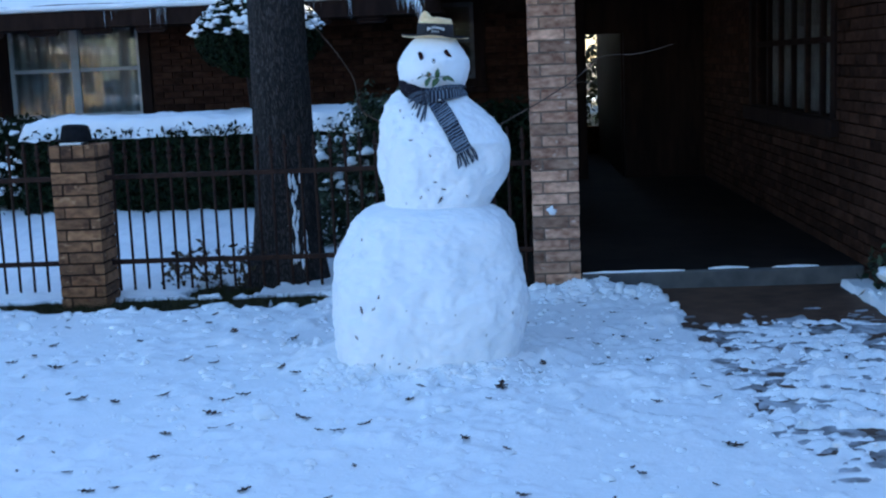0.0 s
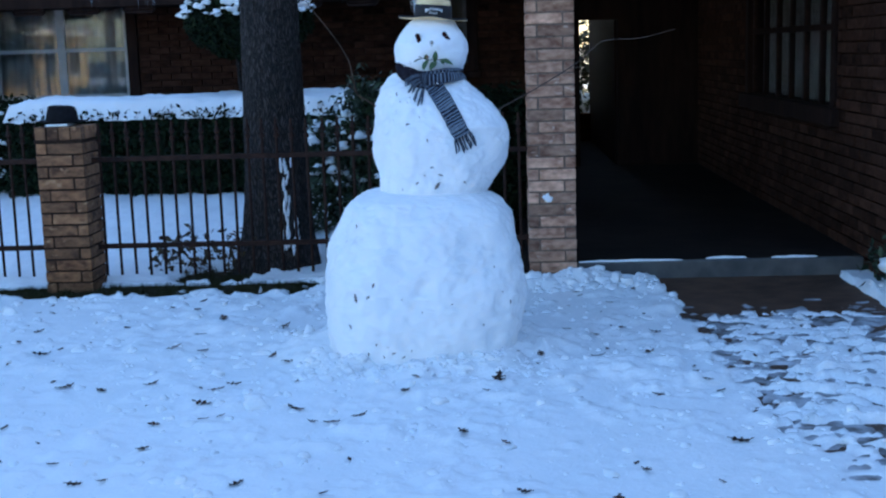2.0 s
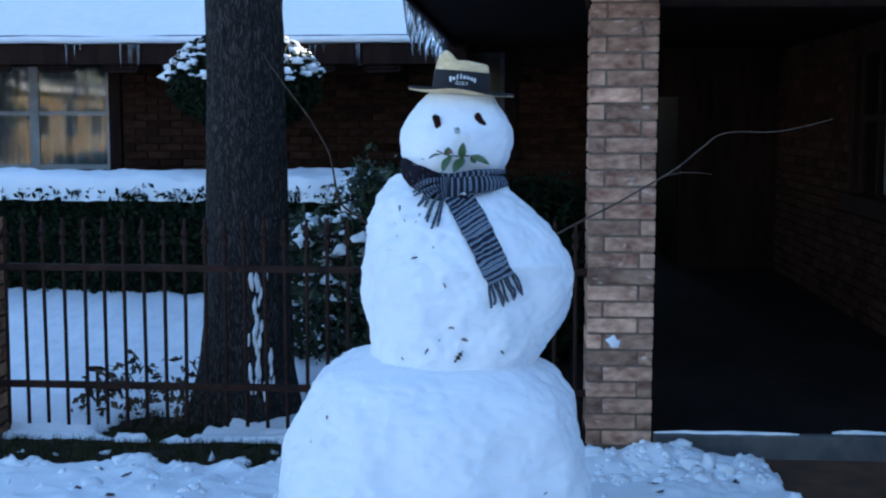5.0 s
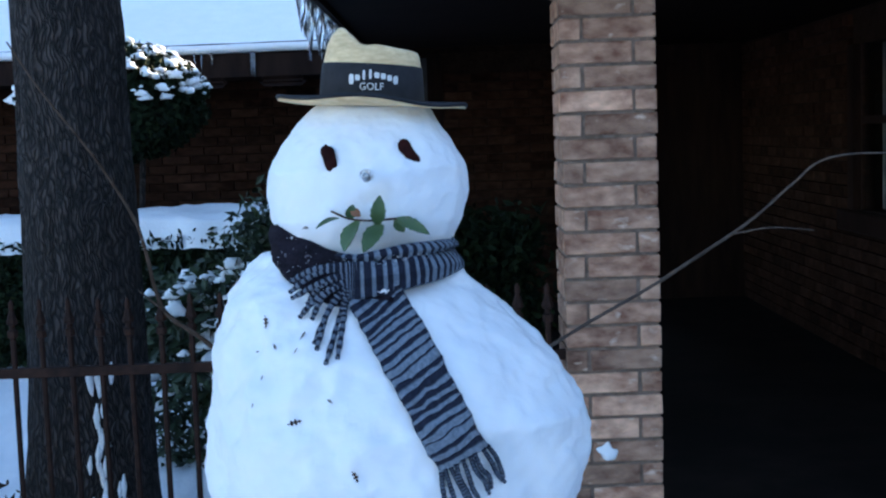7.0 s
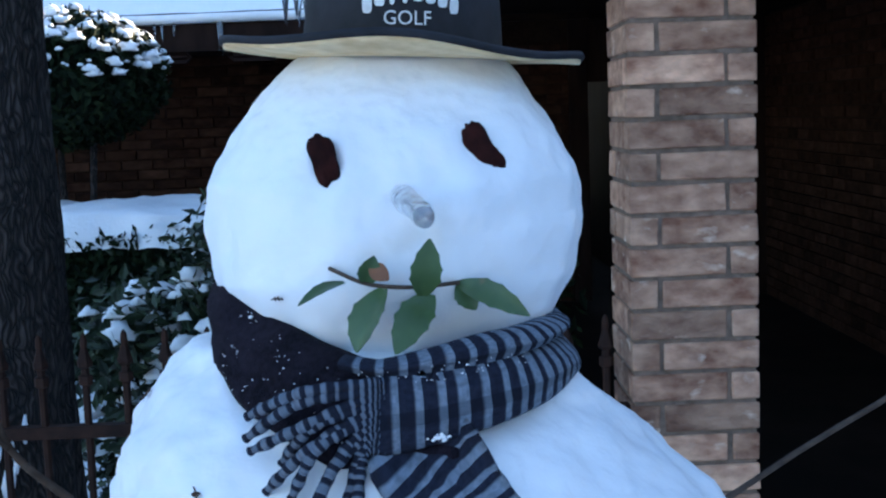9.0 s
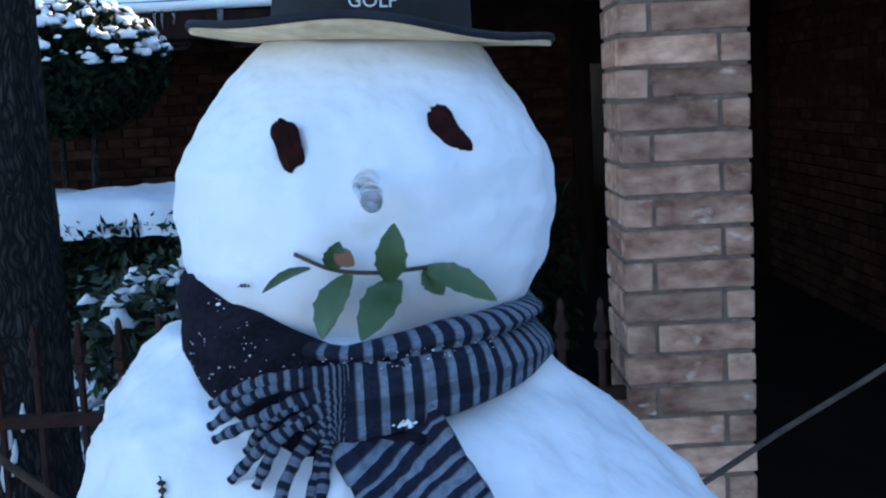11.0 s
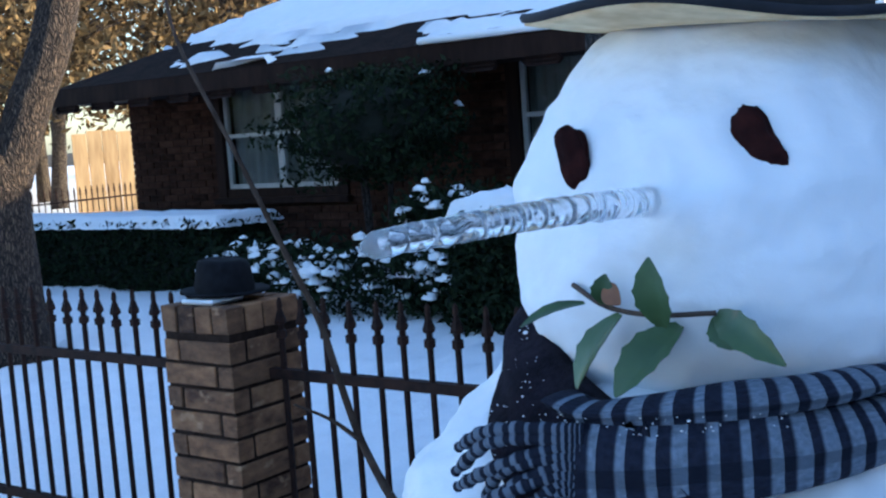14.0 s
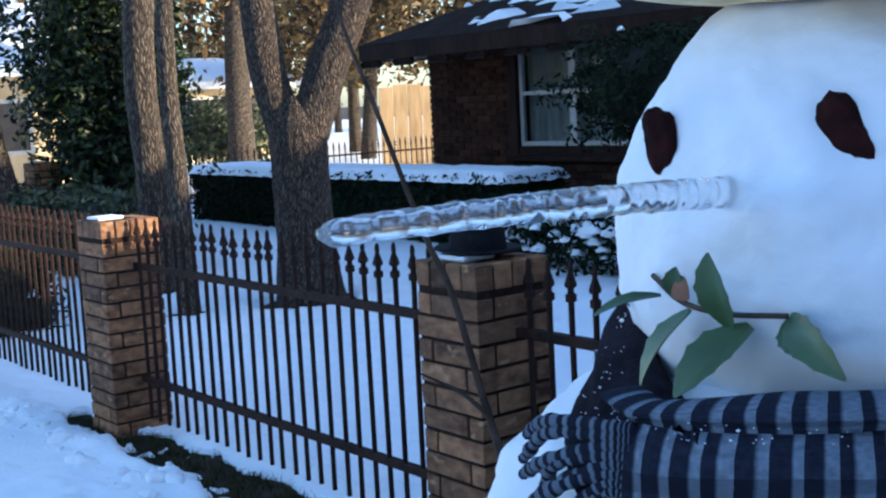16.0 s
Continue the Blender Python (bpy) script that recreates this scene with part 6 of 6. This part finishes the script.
for k, (x, z, s) in enumerate(CRUMBS):
    p, n = on_skin(x, z, 0.003)
    q = n.to_track_quat("Z", "Y").to_matrix().to_4x4()
    m = Matrix.Translation(p) @ q @ Matrix.Rotation(r.uniform(0, 6.3), 4, "Z") @ Matrix.Diagonal((s * 0.5, s * 0.4, s * 0.5, 1))
    ob = put("leaf_crumb", LEAVES[(k * 3) % 7], at=m)
    tagged(ob, "dark crumb of leaf pressed into the snowman", "leaf", "leaf crumbs in the snowman")

# ---- the black hat on the pillar ----
felt = thing("felt_hat", (-3.235, 0.05, 1.127), "black felt hat resting on the snowy pillar cap", "hat")
v, f = lathe([(0.000, 0.10, 0.085, 0), (0.014, 0.165, 0.142, 0.02), (0.021, 0.165, 0.142, 0.02), (0.014, 0.10, 0.085, 0)])
put("brim", mesh_of("brim", v, f, FELT, True), felt)
v, f = lathe([(0.010, 0.112, 0.095, 0), (0.05, 0.108, 0.092, 0), (0.09, 0.100, 0.086, 0), (0.116, 0.092, 0.078, 0.05), (0.124, 0.070, 0.060, 0.05), (0.114, 0.02, 0.02, 0.05), (0.116, 0.001, 0.001, 0)])
put("crown", mesh_of("crown", v, f, FELT, True), felt)
felt.location.z = 1.14

# ---- beyond the side yard ----
# the low iron fence of the next lot, with snow on the ground behind
side = thing("iron_fence", (-17.6, 9.0, 0.0), "low dark iron fence of the next lot, in sun", "fence", "fence panels")
for z in (0.2, 0.82):
    part("rail", box(-0.015, 0.015, -5, 5, z - 0.015, z + 0.015), IRON, side)
for k in range(84):
    put("picket", PICKET, side, at=Matrix.Translation((0, -4.95 + k * 0.119, -0.03)))
boards = thing("board_fence", (-18.9, 12.5, 0.0), "weathered board fence at the house corner, sunlit", "fence")
boards.rotation_euler.z = radians(62)
for k in range(2, 7):
    w = 0.27
    x = -1.75 + k * 0.28
    part("board", box(x - w / 2, x + w / 2, -0.012, 0.012, 0.1, 2.0 + 0.03 * math.sin(k * 2.3), 0.004), WOOD_FENCE, boards)
part("rail", box(-1.30, 0.06, 0.013, 0.05, 1.5, 1.6), WOOD_FENCE, boards)


def cottage(name, x0, x1, y0, y1, eave, ridge, wall_mat, label):
    """A plain far house: walls, windows, a snowy gable roof."""
    ob = thing(name, ((x0 + x1) / 2, (y0 + y1) / 2, 0), label, "house")
    w, d = (x1 - x0) / 2, (y1 - y0) / 2
    part("wall", box(-w, w, -d, d, -0.2, eave), wall_mat, ob)
    o = 0.6
    slab("roof", [(w + o, -d - o, eave), (w + o, d + o, eave), (0, d + o, ridge), (0, -d - o, ridge)], 0.25, SNOW, ob, "roof under snow")
    slab("roof", [(-w - o, -d - o, eave), (0, -d - o, ridge), (0, d + o, ridge), (-w - o, d + o, eave)], 0.25, SNOW, ob, "roof under snow")
    for k in range(3):
        y = -d * 0.6 + k * d * 0.6
        win = part("window", box(w - 0.02, w + 0.06, y - 0.7, y + 0.7, 0.9, 2.2), WHITE_PAINT, ob)
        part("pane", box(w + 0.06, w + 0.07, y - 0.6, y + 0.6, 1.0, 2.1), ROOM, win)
    return ob


cottage("neighbour_house", -38, -28.4, 0.5, 8.6, 2.95, 6.0, CREAM, "low tan house in shade with a snowy roof")
cottage("neighbour_house", -50, -38, 16.5, 20.5, 2.7, 3.8, CREAM, "cream house in warm sun with a white roof")
for k, (x, y, z, sx) in enumerate([(-27, 12.6, 0.9, 1.3), (-33, 13.5, 1.1, 2.0), (-24.0, 7.6, 0.9, 0.9), (-29, 13.0, 1.0, 1.2)]):
    ob = thing("round_bush", (x, y, 0), "rounded green bush, sunlit on one side", "shrub", "bushes of the next lot")
    tagged(crown("foliage", ob, (0, 0, z), (sx, sx, z * 0.8), 2200, 0.09, BUSH, "", 30 + k), kind="stuff")
g = np.random.default_rng(17)


def woods(name, places, leaf, mat, label):
    """Far trees: bare trunks and boughs with clumps of leaves, as one mass."""
    ob = thing(name, (places[0][0], places[0][1], 0), label, "woods", kind="stuff")
    b = Vector((places[0][0], places[0][1], 0))
    limbs, pos = [], []
    for x, y, h, s in places:
        limbs.append(tube([Vector((x, y, -0.2)) - b, Vector((x + g.normal() * 0.2, y, h * 0.4)) - b, Vector((x + g.normal() * 0.5, y + g.normal() * 0.4, h)) - b], [0.26, 0.18, 0.05], 8))
        for _ in range(16):
            a, zz = g.uniform(0, 6.28), h * g.uniform(0.3, 0.8)
            limbs.append(tube([Vector((x, y, zz)) - b, Vector((x + math.cos(a) * s * 0.5, y + math.sin(a) * s * 0.5, zz + h * 0.14)) - b, Vector((x + math.cos(a) * s, y + math.sin(a) * s, zz + h * 0.2)) - b], [0.07, 0.04, 0.012], 5))
        c = g.normal(size=(26, 3)) * np.array([s * 0.55, s * 0.55, h * 0.2]) + np.array([x, y, h * 0.68])
        c[:, 2] = np.maximum(c[:, 2], h * (0.45 if x > -45 else 0.12))
        k = g.integers(0, 26, 2400)
        pos.append(c[k] + g.normal(size=(2400, 3)) * s * 0.22)
    pos = np.concatenate(pos) - np.array(b)
    put("trunks", mesh_of("trunks", *merge(limbs), BARK_PALE, True), ob)
    v, f = leaf_cloud(pos, np.zeros((len(pos), 3)), leaf)
    put("leaves", fast_mesh("leaves", v, f, mat), ob)
    return ob


woods("autumn_woods", [(-52 + 6 * g.normal(), y, g.uniform(8, 12), g.uniform(3.2, 4.6)) for y in np.linspace(4, 62, 17)] + [(-31, 19, 8, 3.0), (-28, 24, 9, 3.2), (-34, 30, 9, 3.4), (-22, 22, 8, 3), (-26, 9, 8.5, 2.6), (-36, 22, 7.5, 2.8), (-35, 26, 7.5, 2.8), (-37, 12, 8, 2.8)], 0.17, AUTUMN, "far oaks with golden brown leaves in low sun")
woods("street_woods", [(x, -30 + 3 * g.normal(), g.uniform(7, 10), g.uniform(3, 4)) for x in np.linspace(-26, 22, 10)], 0.17, AUTUMN, "oaks across the street, seen mirrored in the windows")
cottage("street_house", -36, -19, -34, -24, 2.9, 5.4, CREAM, "cream house across the street with a snowy roof")


# ---- bricks of the house walls ----
def lay_bricks(parent, axis, u0, u1, z0, z1, plane, holes, near, seed):
    """Running-bond bricks proud of the mortar; those inside the near stretch as pieces, the rest joined."""
    rr = random.Random(seed)
    rest = []
    n = 0
    for c in range(int((z1 - z0) / COURSE)):
        z = z0 + (c + 0.5) * COURSE
        u = u0 - (0.128 if c % 2 else 0)
        while u < u1:
            a, b = max(u, u0), min(u + BRICK_L, u1)
            u += BRICK_L + JOINT
            for h in holes:
                if h[2] - COURSE * 0.45 < z < h[3] + COURSE * 0.45:
                    if a < h[1] and b > h[0]:
                        if a < h[0] - 0.03:
                            b = h[0] - 0.006
                        elif b > h[1] + 0.03:
                            a = h[1] + 0.006
                        else:
                            a = b
            if b - a < 0.04:
                continue
            m = (a + b) / 2
            j = rr.uniform(-0.003, 0.003)
            if axis == "x":
                at = Matrix.Translation((m, plane + 0.012 + j, z))
            else:
                at = Matrix.Translation((plane - 0.012 - j, m, z)) @ Matrix.Rotation(math.pi / 2, 4, "Z")
            if n < 290 and near[0] < m < near[1] and near[2] < z < near[3] and b - a > BRICK_L - 0.004:
                put("brick", WALLB[rr.randrange(5)], parent, at=at)
                n += 1
            else:
                rest.append((at, b - a))
    vs, fs = [], []
    for at, ln in rest:
        k = len(vs)
        hx, hy, hz = ln / 2, 0.025, (COURSE - JOINT) / 2
        vs += [at @ Vector((sx * hx, sy * hy, sz * hz)) for sx in (-1, 1) for sy in (-1, 1) for sz in (-1, 1)]
        fs += [(k, k + 1, k + 3, k + 2), (k + 4, k + 6, k + 7, k + 5), (k, k + 4, k + 5, k + 1), (k + 2, k + 3, k + 7, k + 6), (k, k + 2, k + 6, k + 4), (k + 1, k + 5, k + 7, k + 3)]
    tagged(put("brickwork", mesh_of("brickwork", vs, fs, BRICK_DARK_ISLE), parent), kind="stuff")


def island_brick():
    m = BRICK_DARK.copy()
    m.name = "brown_brickwork"
    N, L = m.node_tree.nodes, m.node_tree.links
    geo = N.new("ShaderNodeNewGeometry")
    for nd in N:
        if nd.type == "OBJECT_INFO":
            for lk in list(nd.outputs["Random"].links):
                to = lk.to_socket
                L.new(geo.outputs["Random Per Island"], to)
    return m


BRICK_DARK_ISLE = island_brick()
WH = [(a - 0.13, b + 0.13, c - 0.17, d + 0.08) for a, b, c, d in WINDOWS]
lay_bricks(north, "x", HOUSE_L, 0.67, 0.0, 2.22, WALL_Y, WH, (-4.6, 0.66, 1.1, 2.2), 1)
lay_bricks(wall_east, "y", -0.5, 9.1, 0.0, 2.42, PORCH_X1 + 0.02, [(DW[0] - 0.14, DW[1] + 0.14, DW[2] - 0.15, DW[3] + 0.3)], (-0.5, 2.2, 0.1, 1.0), 2)
